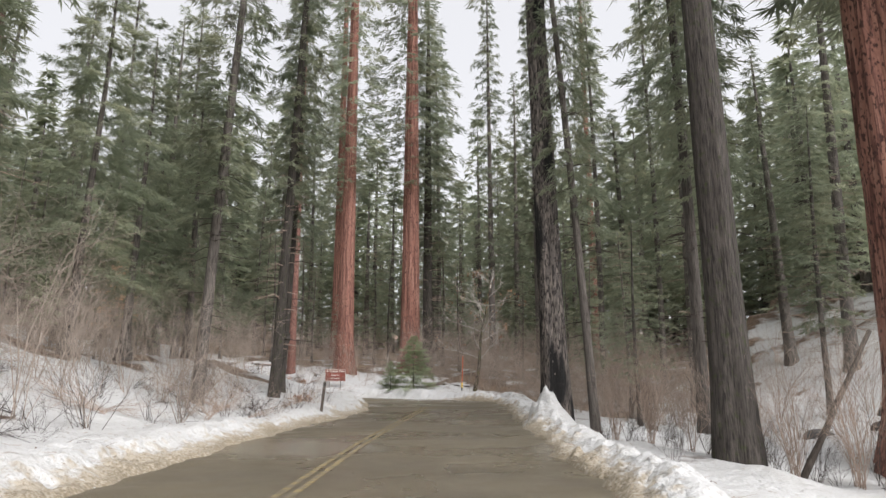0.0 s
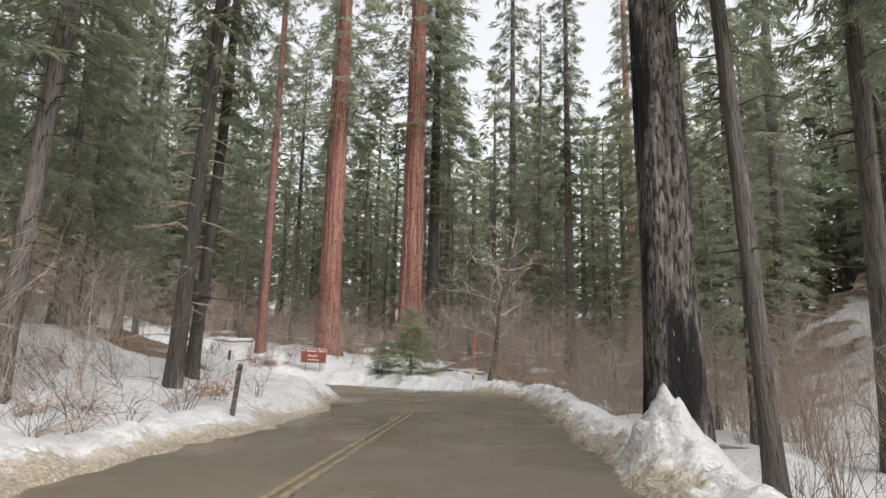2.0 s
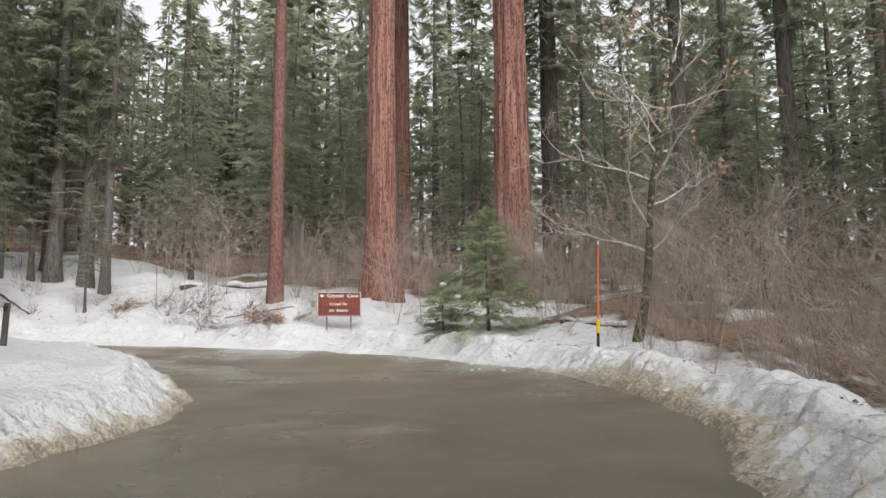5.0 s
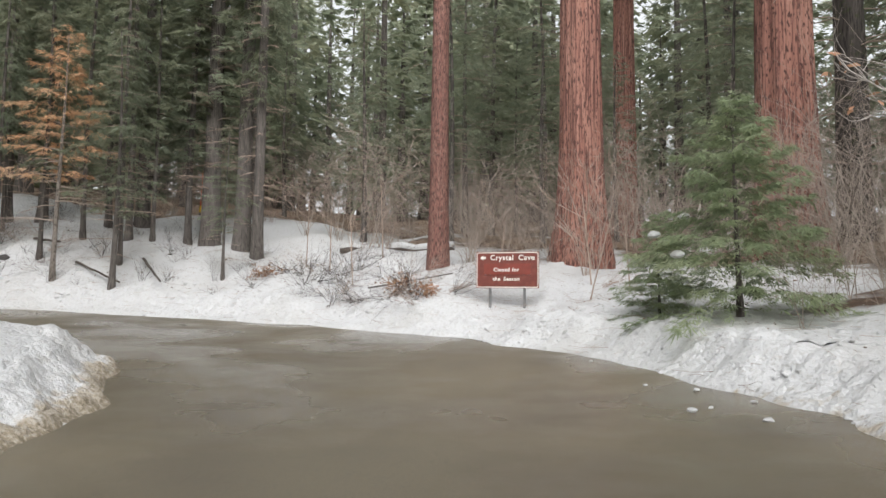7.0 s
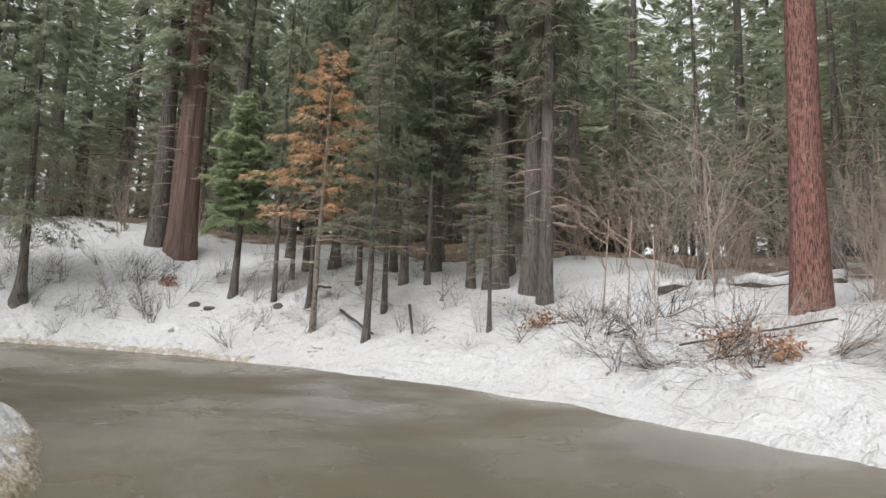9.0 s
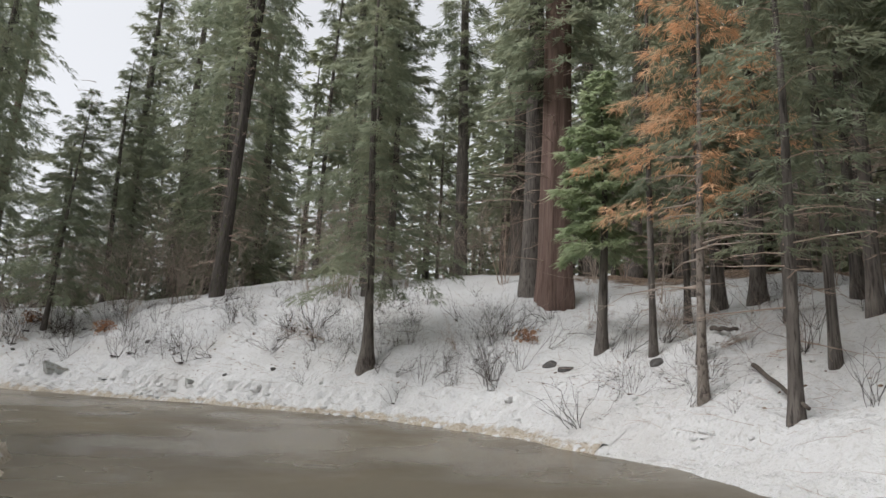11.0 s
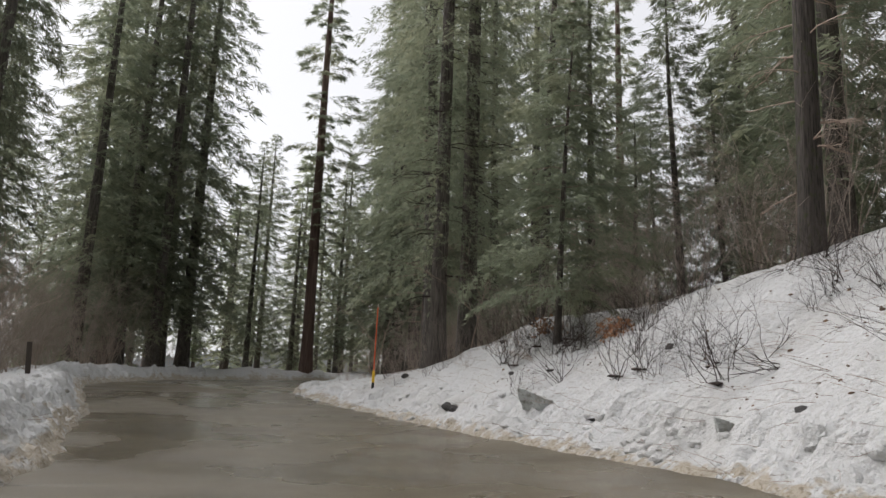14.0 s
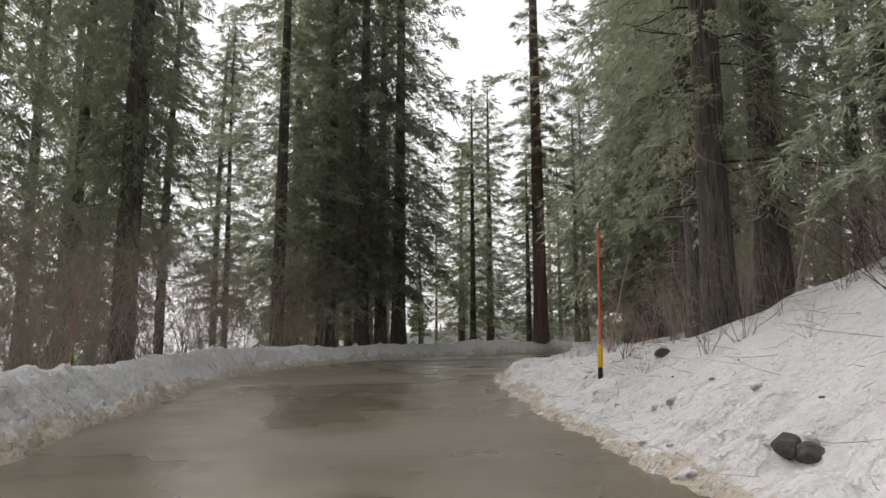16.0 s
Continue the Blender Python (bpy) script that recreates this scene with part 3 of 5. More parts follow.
def species(kind, name, label, category, *builds):
    """Registers kinds of tree; each build gives the parts of one variant."""
    recipe[kind] = (name, label, category, builds)


def first(kind, i):
    name, label, category, builds = recipe[kind]
    base = tagged(new(name), label, category)
    for nm, me in builds[i]():
        child(nm, me, base, "stuff" if nm in ("crown", "dead_branch", "withered_leaf", "limb") else "")
    return base


def plant(kind, x, y, wide=1.0, tall=1.0, lean=(0, 0), which=0, turn=None, label="", group="", sink=0.0):
    """A tree or shrub of a kind with its foot on the ground at x, y."""
    i = which % len(recipe[kind][3])
    spin = turn if turn is not None else (x * 37.7 + y * 91.3) % 360
    m = Matrix.Translation((x, y, ground_at(x, y) - sink)) @ Euler((radians(lean[0]), radians(lean[1]), 0)).to_matrix().to_4x4() @ Matrix.Rotation(radians(spin), 4, "Z")
    if (kind, i) in stock:
        ob = copy_thing(stock[kind, i], m)
    else:
        ob = stock[kind, i] = first(kind, i)
        ob.matrix_basis = m
    ob.scale = (wide, wide, tall)
    if label:
        ob["label"] = label
    if group:
        ob["group"] = group
    return ob


pine_trunks = [trunk_mesh("trunk", BARK, 30, 0.36, R(60 + i), sides=14) for i in range(2)]
bough = [limbs_mesh("dead_branch", (DARK_TWIG, TWIG, TWIG)[i], 14, 1.3, 3.0, R(50 + i), 64, 0.024) for i in range(3)]
few_boughs = limbs_mesh("dead_branch", TWIG, 10, 1.2, 2.0, R(58), 40, 0.016)
mid_crowns = [crown_mesh("crown", NEEDLE, 31, 4.0 + 1.8 * i, 3.0 - 0.15 * i, R(20 + i), 54, 5, 4600, (0.5, 0.055), 0.3, ragged=0.4) for i in range(4)]
far_crowns = [crown_mesh("crown", NEEDLE, 33, 1 + 1.2 * i, 3.7, R(80 + i), 32, 6, 500, (1.15, 0.25), 0.3) for i in range(3)]
high_crown = crown_mesh("crown", NEEDLE, 46, 15, 4.2, R(31), 46, 5, 4200, (0.6, 0.07), 0.4)
young_crowns = [crown_mesh("crown", NEEDLE, 10, 2.4 + 0.5 * i, 1.9, R(40 + i), 26, 5, 1900, (0.26, 0.026), 0.25, ragged=0.35) for i in range(3)]

broad_crowns = [crown_mesh("crown", NEEDLE, 31, 3.0 + i, 4.7, R(140 + i), 60, 6, 9000, (0.5, 0.06), 0.36, 0.75, ragged=0.4) for i in range(2)]

species("pine", "conifer_tree", "tall dark-green conifer with grey bark and bare lower limbs", "tree",
        *[(lambda i=i: [("trunk", pine_trunks[i % 2]), ("crown", mid_crowns[i]), ("dead_branch", bough[i % 3])]) for i in range(4)])
species("pole_pine", "conifer_tree", "thin bare-stemmed conifer with dark bark in snow", "tree",
        *[(lambda i=i: [("trunk", trunk_mesh("trunk", BARK, 17, 0.15, R(90 + i), 1.5, 0.25, sides=10)), ("crown", crown_mesh("crown", NEEDLE, 18, 3.6 + i, 1.9, R(94 + i), 36, 5, 3000, (0.4, 0.045), 0.3, ragged=0.35)),
                        ("dead_branch", few_boughs)]) for i in range(2)])
species("redwood", "sequoia_tree", "towering sequoia with furrowed red bark and a high crown", "tree",
        lambda: [("trunk", trunk_mesh("trunk", RED_BARK, 48, 0.6, R(70), 1.55, ribs=0.06, sides=40, top=0.25)), ("crown", high_crown)])
species("plated", "conifer_tree", "straight conifer with plated red-brown bark on the snow bank", "tree",
        lambda: [("trunk", trunk_mesh("trunk", PLATE_BARK, 42, 0.6, R(69), 1.3, ribs=0.03, sides=36, top=0.25)), ("crown", high_crown)])
species("massive", "conifer_tree", "massive grey-barked conifer with a rough flared foot", "tree",
        lambda: [("trunk", trunk_mesh("trunk", DARK_BARK, 40, 0.5, R(72), 1.3, ribs=0.05, sides=32, top=0.25)), ("crown", high_crown)])
species("scorched", "conifer_tree", "thick old conifer with charred black bark and snow piled against it", "tree",
        lambda: [("trunk", trunk_mesh("trunk", CHAR_BARK, 42, 0.5, R(71), 1.3, ribs=0.06, sides=32, top=0.2)), ("crown", high_crown)])
species("dark", "conifer_tree", "straight dark-trunked conifer standing on the snowy bank", "tree",
        lambda: [("trunk", trunk_mesh("trunk", DARK_BARK, 34, 0.36, R(73), 1.2, sides=20)), ("crown", mid_crowns[3]), ("dead_branch", bough[1])])
species("old", "conifer_tree", "broad old conifer with brown furrowed bark", "tree",
        lambda: [("trunk", trunk_mesh("trunk", OLD_BARK, 36, 0.55, R(75), 1.25, ribs=0.06, sides=30, top=0.2)), ("crown", mid_crowns[2]), ("dead_branch", bough[1])])
species("sapling", "young_conifer", "slender young conifer with sparse green needles in snow", "tree",
        *[(lambda i=i: [("trunk", trunk_mesh("trunk", BARK, 10.3, 0.1, R(74 + i), 1.5, 0.15, sides=10)), ("crown", young_crowns[i]), ("dead_branch", few_boughs)]) for i in range(3)])
species("dead_fir", "dying_conifer", "young conifer with dead orange needles and a pale trunk", "tree",
        lambda: [("trunk", trunk_mesh("trunk", PALE_BARK, 8.6, 0.085, R(77), 1.4, 0.1, sides=10)), ("crown", crown_mesh("crown", DEAD_NEEDLE, 8.4, 3.4, 2.1, R(78), 18, 5, 2600, (0.24, 0.016), 0.1, ragged=0.3)),
                 ("dead_branch", limbs_mesh("dead_branch", PALE_TWIG, 5, 1.8, 2.2, R(79), 22, 0.02))])
species("cedar", "young_cedar", "bushy dark-green young cedar with a bare lower stem", "tree",
        lambda: [("trunk", trunk_mesh("trunk", BARK, 6.6, 0.13, R(84), 1.4, 0.1, sides=10)), ("crown", crown_mesh("crown", COLD_NEEDLE, 7, 2.5, 1.35, R(85), 26, 8, 7000, (0.24, 0.036), 0.1, 0.85))])
species("fir", "fir_sapling", "low bushy green fir with dabs of snow on its branches", "tree",
        lambda: [("trunk", trunk_mesh("trunk", BARK, 3.0, 0.05, R(86), 1.3, 0.05, sides=8)), ("crown", crown_mesh("crown", COLD_NEEDLE, 3.1, 0.3, 1.5, R(87), 20, 9, 7600, (0.16, 0.017), 0.1, 0.95))])
species("bushy", "bushy_conifer", "bushy dark conifer leaning on the snowy bank", "tree",
        lambda: [("trunk", trunk_mesh("trunk", BARK, 9, 0.1, R(88), 1.4, 0.12, sides=10)), ("crown", crown_mesh("crown", NEEDLE, 9.5, 1.3, 2.7, R(89), 30, 7, 11500, (0.22, 0.026), 0.3, 0.95, ragged=0.35)),
                 ("dead_branch", few_boughs)])
species("broad", "conifer_tree", "broad dark-green conifer with a dense wide low crown", "tree",
        *[(lambda i=i: [("trunk", pine_trunks[i]), ("crown", broad_crowns[i])]) for i in range(2)])
species("near_broad", "conifer_tree", "broad dark conifer with drooping boughs above the snow bank", "tree",
        *[(lambda i=i: [("trunk", pine_trunks[i]), ("crown", crown_mesh("crown", NEEDLE, 31, 2.6 + i, 4.7, R(148 + i), 60, 7, 19000, (0.27, 0.03), 0.4, 0.75, ragged=0.35)), ("dead_branch", bough[0])]) for i in range(2)])
species("lone_pine", "pine_tree", "tall slender pine with a brown trunk and a sparse high crown", "tree",
        lambda: [("trunk", trunk_mesh("trunk", OLD_BARK, 40, 0.42, R(144), 1.25, 0.2, sides=20, top=0.15)), ("crown", crown_mesh("crown", NEEDLE, 41, 8, 3.6, R(145), 46, 4, 7000, (0.5, 0.055), 0.3, ragged=0.3, drop=0.25)),
                 ("dead_branch", limbs_mesh("dead_branch", DARK_TWIG, 18, 5, 2.4, R(146), 40, 0.03))])
species("gnarled", "conifer_tree", "dark conifer with a knobbly swollen stem", "tree",
        lambda: [("trunk", trunk_mesh("trunk", DARK_BARK, 30, 0.24, R(151), 1.4, 0.5, ribs=0.08, sides=16)), ("dead_branch", bough[0]), ("crown", mid_crowns[2])])
species("boughy", "young_conifer", "young conifer with feathery grey-green boughs and a bare lower stem", "tree",
        lambda: [("trunk", trunk_mesh("trunk", BARK, 12.5, 0.13, R(152), 2.3, 0.2, ribs=0.1, sides=16)), ("crown", crown_mesh("crown", NEEDLE, 13, 2.5, 2.7, R(153), 32, 6, 11000, (0.22, 0.022), 0.28, 0.9, ragged=0.35)),
                 ("dead_branch", limbs_mesh("dead_branch", TWIG, 5, 1.6, 2.0, R(154), 26, 0.012))])
species("bare_trunk", "conifer_tree", "tall grey conifer trunk with thin dead branches", "tree",
        lambda: [("trunk", trunk_mesh("trunk", BARK, 30, 0.24, R(97), 1.3, 0.3, sides=14)), ("dead_branch", limbs_mesh("dead_branch", DARK_TWIG, 20, 2.6, 2.2, R(98), 60, 0.02)), ("crown", mid_crowns[2])])

TALL_BRUSH = [shrub_mesh("shrub", TWIG, 3.4, 0.9, R(100 + i), 13, 3, 0.011) for i in range(3)]
PALE_BRUSH = [shrub_mesh("shrub", PALE_TWIG, 2.8, 1.1, R(110 + i), 12, 3, 0.011) for i in range(2)]
LOW_BRUSH = [shrub_mesh("shrub", DARK_TWIG, 1.5, 1.5, R(120 + i), 9, 2, 0.009, 3, 1 + i % 2, 0.7, 0.35) for i in range(4)]
HAZE_BRUSH = [shrub_mesh("shrub", PALE_TWIG, 3.2 + 0.9 * i, 2.2, R(150 + i), 6, 4, 0.013, 2, 2, 0.95, 0.3) for i in range(3)] + [shrub_mesh("shrub", PALE_TWIG, 2.4, 2.0, R(155), 8, 4, 0.010, 2, 2, 0.9, 0.3)]
DARK_BRUSH = [shrub_mesh("shrub", DARK_TWIG, 2.4, 1.7, R(170 + i), 9, 3, 0.0075, 3, 2, 0.9, 0.32) for i in range(3)]
TINT = {"dark": ("tangled dark leafless shrub with thin arching stems", DARK_BRUSH), "tall": ("leafless brown shrub with dense fine twigs", TALL_BRUSH), "pale": ("leafless pale grey-brown shrub with spreading twigs", PALE_BRUSH),
        "low": ("small bare shrub poking out of the snow", LOW_BRUSH)}


def root_clump():
    """Dark litter and stems at a shrub's foot."""
    h, r = Heap(), R(160)
    for _ in range(9):
        a, b = r.uniform(-0.11, 0.11, 2)
        bm = bmesh.new()
        bmesh.ops.create_icosphere(bm, subdivisions=1, radius=r.uniform(0.03, 0.075))
        h.add([(v.co.x * r.uniform(0.7, 1.3) + a, v.co.y * r.uniform(0.7, 1.3) + b, v.co.z * r.uniform(0.25, 0.5) + 0.02) for v in bm.verts], [tuple(v.index for v in f.verts) for f in bm.faces])
        bm.free()
    return h.mesh("root_clump", DARK_TWIG, True)


CLOD = root_clump()


def shrub(kind, x, y, size=1.0, i=0, sink=0.05, name="shrub"):
    label, meshes = TINT[kind]
    ob = tagged(new(name, meshes[i % len(meshes)]), label, "shrub", "bare shrubs along the road")
    ob.matrix_basis = pose(x, y, ground_at(x, y) - sink, 0, 0, (x * 71.3 + y * 33.1) % 360)
    ob.scale = (size, size, size * (0.9 + 0.2 * ((x * 7.7) % 1)))
    if kind in ("low", "dark") and name == "shrub":
        child("root_clump", CLOD, ob)
    return ob

# ---- trees that stand by the road ----
plant("redwood", -10.3, 54.9, 1.0, 1.0)
plant("redwood", -5.45, 57.6, 1.25, 1.05)
plant("dark", -4.2, 60.2, 1.3, 1.1)
plant("plated", -14.0, 53.0, 0.46, 0.95)
plant("redwood", -12.9, 64.0, 0.75, 0.95)
plant("redwood", 12.1, 19.5, 1.8, 1.0, which=0)
plant("scorched", 2.3, 20.95, 0.74, 1.0, lean=(0, -1))
plant("bare_trunk", 3.3, 20.3, 0.55, 0.9, lean=(0, -3), label="slim dark conifer beside the road with a crooked stem")
plant("dark", -8.0, 27.9, 0.58, 0.95, lean=(0, 1.8), label="dark-barked conifer on the snow bank beside the road")
knobbly = plant("gnarled", -8.2, 29.4, 0.7, 0.9, lean=(0, 1.8), label="dark conifer with a knobbly swollen stem beside the road")
for x, y in ((-12.5, 30.0), (-13.0, 25.5), (-14.5, 34.5), (-12.2, 20.5)):
    plant("boughy", x, y, 1.15, 1.1)
plant("bare_trunk", -9.3, 23.4, 0.85, 0.9, lean=(0, 2))
plant("massive", 5.35, 15.3, 0.8, 1.0)
plant("bare_trunk", 8.2, 26.6, 1.0, 1.2)
plant("bare_trunk", 7.9, 22.6, 0.75, 1.1)
plant("pine", 1.2, 52.5, 0.75, 1.1, which=2)
plant("bare_trunk", 8.3, 47.0, 1.0, 1.0)
plant("pine", 5.0, 56.0, 0.9, 1.1, which=3)
plant("redwood", 11.5, 68.0, 0.62, 0.9)
plant("bare_trunk", -3.8, 70.9, 1.1, 1.2)
plant("bare_trunk", -18.4, 92.0, 1.5, 1.3)
plant("pine", -21.6, 52.3, 0.52, 1.0, which=1)
for k, (x, y, w) in enumerate([(-25.4, 53.0, .8), (-24.2, 52.1, .9), (-22.9, 52.6, .8), (-28.0, 51.5, .7)]):
    plant("pine", x, y, w, 0.9 + 0.07 * k, which=k)
for k, (x, y, d) in enumerate([(-29.9, 48.5, .4), (-31.2, 47.8, .38), (-26.5, 48.5, .2), (-27.7, 50.0, .26), (-25.4, 49.6, .27), (-24.7, 50.1, .17), (-24.7, 51.5, .28),
                               (-33.2, 47.4, .25), (-29.2, 46.9, .15), (-24.0, 48.6, .15), (-26.0, 46.9, .17), (-27.4, 46.1, .14), (-38.1, 36.3, .5), (-36.0, 36.2, .18)]):
    plant("pole_pine", x, y, max(0.5, min(1.2, d / 0.33)), 0.75 + 0.05 * (k % 5), which=k, group="thin conifers on the bank")
plant("old", -33.6, 43.4, 0.9, 0.9, label="broad old conifer with reddish furrowed bark above the snow bank")
plant("pine", -34.8, 42.5, 0.95, 1.0, which=2)
plant("cedar", -28.8, 45.0, 1.0, 1.0)
plant("dead_fir", -24.7, 46.8, 1.0, 1.0, turn=60)
plant("sapling", -22.9, 47.8, 0.95, 0.85, which=1, label="slender young conifer with sparse grey-green needles in snow")
plant("sapling", -20.4, 50.1, 0.55, 0.5, which=2)
plant("boughy", -29.9, 38.9, 1.0, 1.0, lean=(0, 3), label="young conifer with drooping green boughs on the snow bank")
plant("dark", -34.4, 31.2, 0.64, 1.0, lean=(-1.5, -1))
plant("bushy", -31.5, 26.7, 0.85, 0.95, lean=(0, -3))
plant("dark", -37.7, 35.6, 0.65, 0.9)
plant("fir", -4.3, 48.3, 1.12, 1.16)
plant("fir", -6.0, 49.4, 0.6, 0.62, label="small thin green fir rising from the snow")
plant("near_broad", -30.9, 20.6, 0.72, 1.15, which=0)
plant("near_broad", -32.3, 19.6, 0.82, 1.2, which=1)
plant("lone_pine", -33.0, -11.2, 1.05, 1.0, label="tall straight pine with a brown trunk at the bend")
for k, (x, y, w, h) in enumerate([(-29.0, -14.0, .6, .6), (-30.6, -20.0, .7, .7), (-36.4, -16.5, .6, .58), (-38.4, -23.0, .7, .7), (-34.5, -27.0, .7, .6)]):
    plant("broad", x, y, w, h, which=k)
plant("lone_pine", -54.7, -2.7, 1.0, 0.95)
plant("pine", -53.0, 11.2, 1.25, 1.0, which=3)
for k, (x, y, w) in enumerate([(-44.5, 24.0, 1.4), (-47.5, 4.0, 1.2), (-40.0, 27.5, 1.3), (-43.0, -3.0, 1.5), (-37.5, -4.0, 1.6), (-50.0, 17.5, 1.5), (-41.0, 8.5, 1.2), (-38.5, -9.0, 1.4), (-41.5, -15.0, 1.5), (-44.0, -8.0, 1.4), (-36.8, 1.5, 1.45)]):
    plant("broad", x, y, w * 0.7, 1.0 + 0.05 * (k % 3), which=k)
for k, (x, y) in enumerate([(-40.5, 17.5), (-42.5, 20.5), (-38.6, 22.6), (-45.0, 13.5)]):
    plant("boughy", x, y, 1.1, 0.85 + 0.1 * k)
for k, (x, y, w, h) in enumerate([(-7.6, -29.0, 1.5, 1.2), (-8.8, -28.0, 1.3, 1.15), (-9.2, -6.8, 1.4, 1.15), (-10.8, -8.5, 1.2, 1.1), (-14.5, 4.5, 1.2, 1.1)]):
    plant("bare_trunk", x, y, w, h, which=k)
for k, (x, y, w) in enumerate([(-18.6, -3.0, 1.0), (-20.6, -6.5, 1.1), (-22.6, -4.8, 1.0), (-24.4, -8.2, 1.1), (-19.6, -11.0, 1.1), (-23.0, -13.5, 1.1), (-17.0, -15.0, 1.1), (-15.4, 7.6, .7), (-11.4, 3.0, .8),
                               (-12.8, 11.5, .7), (-8.0, 0.5, .8), (-5.0, -8.5, .9), (-44.0, -23.0, 1.1), (-47.0, -16.0, 1.1), (-3.0, -17.0, 1.1)]):
    plant("broad", x, y, w, (1.05 if x > -28 else 1.2) + 0.07 * (k % 4), which=k)

for k, (x, y, s) in enumerate([(-7.6, 60.5, 1.0), (-16.8, 57.2, 1.1), (-1.4, 56.6, .9), (-9.2, 62.8, 1.2), (1.6, 58.6, 1.0), (-18.4, 60.4, 1.2), (-13.8, 58.8, .8), (-3.0, 62.5, 1.2), (3.4, 52.4, .8), (-21.0, 57.0, 1.0),
                               (-11.6, 60.2, .7), (6.4, 49.0, .9), (-15.6, 62.0, 1.2), (6.6, 41.0, .9), (7.6, 36.0, 1.0), (6.8, 30.5, .9)]):
    plant("sapling", x, y, s * 1.15, s, which=k, group="young conifers under the trees")

# ---- the forest ----
rng = R(7)
spots = [(o.matrix_basis.translation.x, o.matrix_basis.translation.y) for o in scene.objects if o.parent is None and o.get("category") == "tree"]
# Openings in the canopy through which the sky shows: origin, compass bearings, and how far off the woods begin.
OPENINGS = [(-25.8, 34.5, 183.8, 186.4, 30), (-25.8, 34.5, 190.4, 193.0, 30), (-25.8, 34.5, 160.4, 163.0, 24), (-25.8, 34.5, 165.4, 167.0, 24),
            (-18.2, 44.7, 218.8, 223.4, 26), (-3.0, 40.0, 312.4, 315.6, 22), (0.0, 33.0, 339.8, 342.6, 28), (0.0, 33.0, 351.0, 353.4, 28), (0.0, 8.0, 352.6, 355.0, 60), (0.0, 8.0, 357.0, 359.6, 40), (0.0, 8.0, 9.0, 11.5, 30)]


def in_opening(x, y):
    for ox, oy, b0, b1, near in OPENINGS:
        q = math.degrees(math.atan2(x - ox, y - oy)) % 360
        d = math.hypot(x - ox, y - oy)
        pad = math.degrees(2.2 / max(d, 1))
        if d > near and b0 - pad < q < b1 + pad:
            return True
    return False


KEEP_CLEAR = [(-9.0, 50.0, 6.5), (-2.0, 47.0, 5.0), (-11.0, 56.0, 4.0), (-4.9, 58.0, 4.0), (-13.0, 64.0, 3.0), (-28, 44, 7), (-32, 33, 6), (-30, 27, 5), (-20.0, 75.0, 3.5), (-12.0, 70.0, 4.0)]
cand = rng.uniform((-95, -62), (52, 118), (9000, 2))
_, c_off, c_side, c_row = land(cand[:, 0], cand[:, 1])
count = 0
far_spots = []
for (x, y), o, sd, row in zip(cand, c_off, c_side, c_row):
    near = 6.5 if (sd > 0 and row < 8) else 5.0
    if sd < 0 and row > 14:
        near = 3.2 if row < 16 or row > 20 else 6.5
    if sd > 0 and 12 < row < 19.5:
        near = 9.5
    if o < near or o > 70 or (x > 6 and y < 6) or (x > 26 and y < 42) or (x > 2 and y < -6):
        continue
    if any((x - a) ** 2 + (y - b) ** 2 < r * r for a, b, r in KEEP_CLEAR):
        continue
    open_sky = in_opening(x, y)
    if open_sky and o < 20:
        continue
    island = sd < 0 and row > 14 and x < -4
    gap = 6.6 if sd > 0 and row < 8 and o < 42 else 5.4 if sd > 0 and 9 < row < 13 and o < 16 else 4.4 if o < 16 else 5.6 if o < 42 else 3.9
    if min((x - a) ** 2 + (y - b) ** 2 for a, b in spots) < gap * gap:
        continue
    spots.append((x, y))
    tilt = (rng.uniform(-2, 2), rng.uniform(-2, 2))
    if o < 26 and not open_sky:
        count += 1
        kind = ("sapling", "pine", "cedar", "pole_pine")[count % 4] if island and o < 12 else "pole_pine" if rng.uniform() < 0.3 else "bare_trunk" if rng.uniform() < 0.25 else "pine"
        plant(kind, x, y, rng.uniform(0.7, 1.1), rng.uniform(0.7, 1.2), tilt, count, None, "", "forest conifers")
    else:
        far_spots.append((x, y, rng.uniform(0.9, 1.4) * (0.7 if open_sky else 1), rng.uniform(0.55, 0.95) * (0.9 if open_sky else 1.1), rng.uniform(0, 6.28)))

# Distant woods, one sheet of trunks and one of needles.
woods = tagged(new("distant_woods"), "distant dark-green conifer forest on rising ground", "forest", kind="stuff")
for nm, sources, mat in (("trunk", pine_trunks, BARK), ("crown", far_crowns, NEEDLE)):
    vs, fs, base = [], [], 0
    shapes = []
    for me in sources:
        co = np.empty(len(me.vertices) * 3)
        me.vertices.foreach_get("co", co)
        shapes.append((co.reshape(-1, 3), [tuple(q.vertices) for q in me.polygons]))
    for k, (x, y, w, h, q) in enumerate(far_spots):
        co, faces = shapes[k % len(shapes)]
        c, s = math.cos(q) * w, math.sin(q) * w
        vs.append(np.stack([x + c * co[:, 0] - s * co[:, 1], y + s * co[:, 0] + c * co[:, 1], ground_at(x, y) + co[:, 2] * h], 1))
        fs += [tuple(base + i for i in f) for f in faces]
        base += len(co)
    ob = link(nm, np.vstack(vs).tolist(), fs, mat, woods, smooth_faces=False)
    ob["kind"] = "stuff"

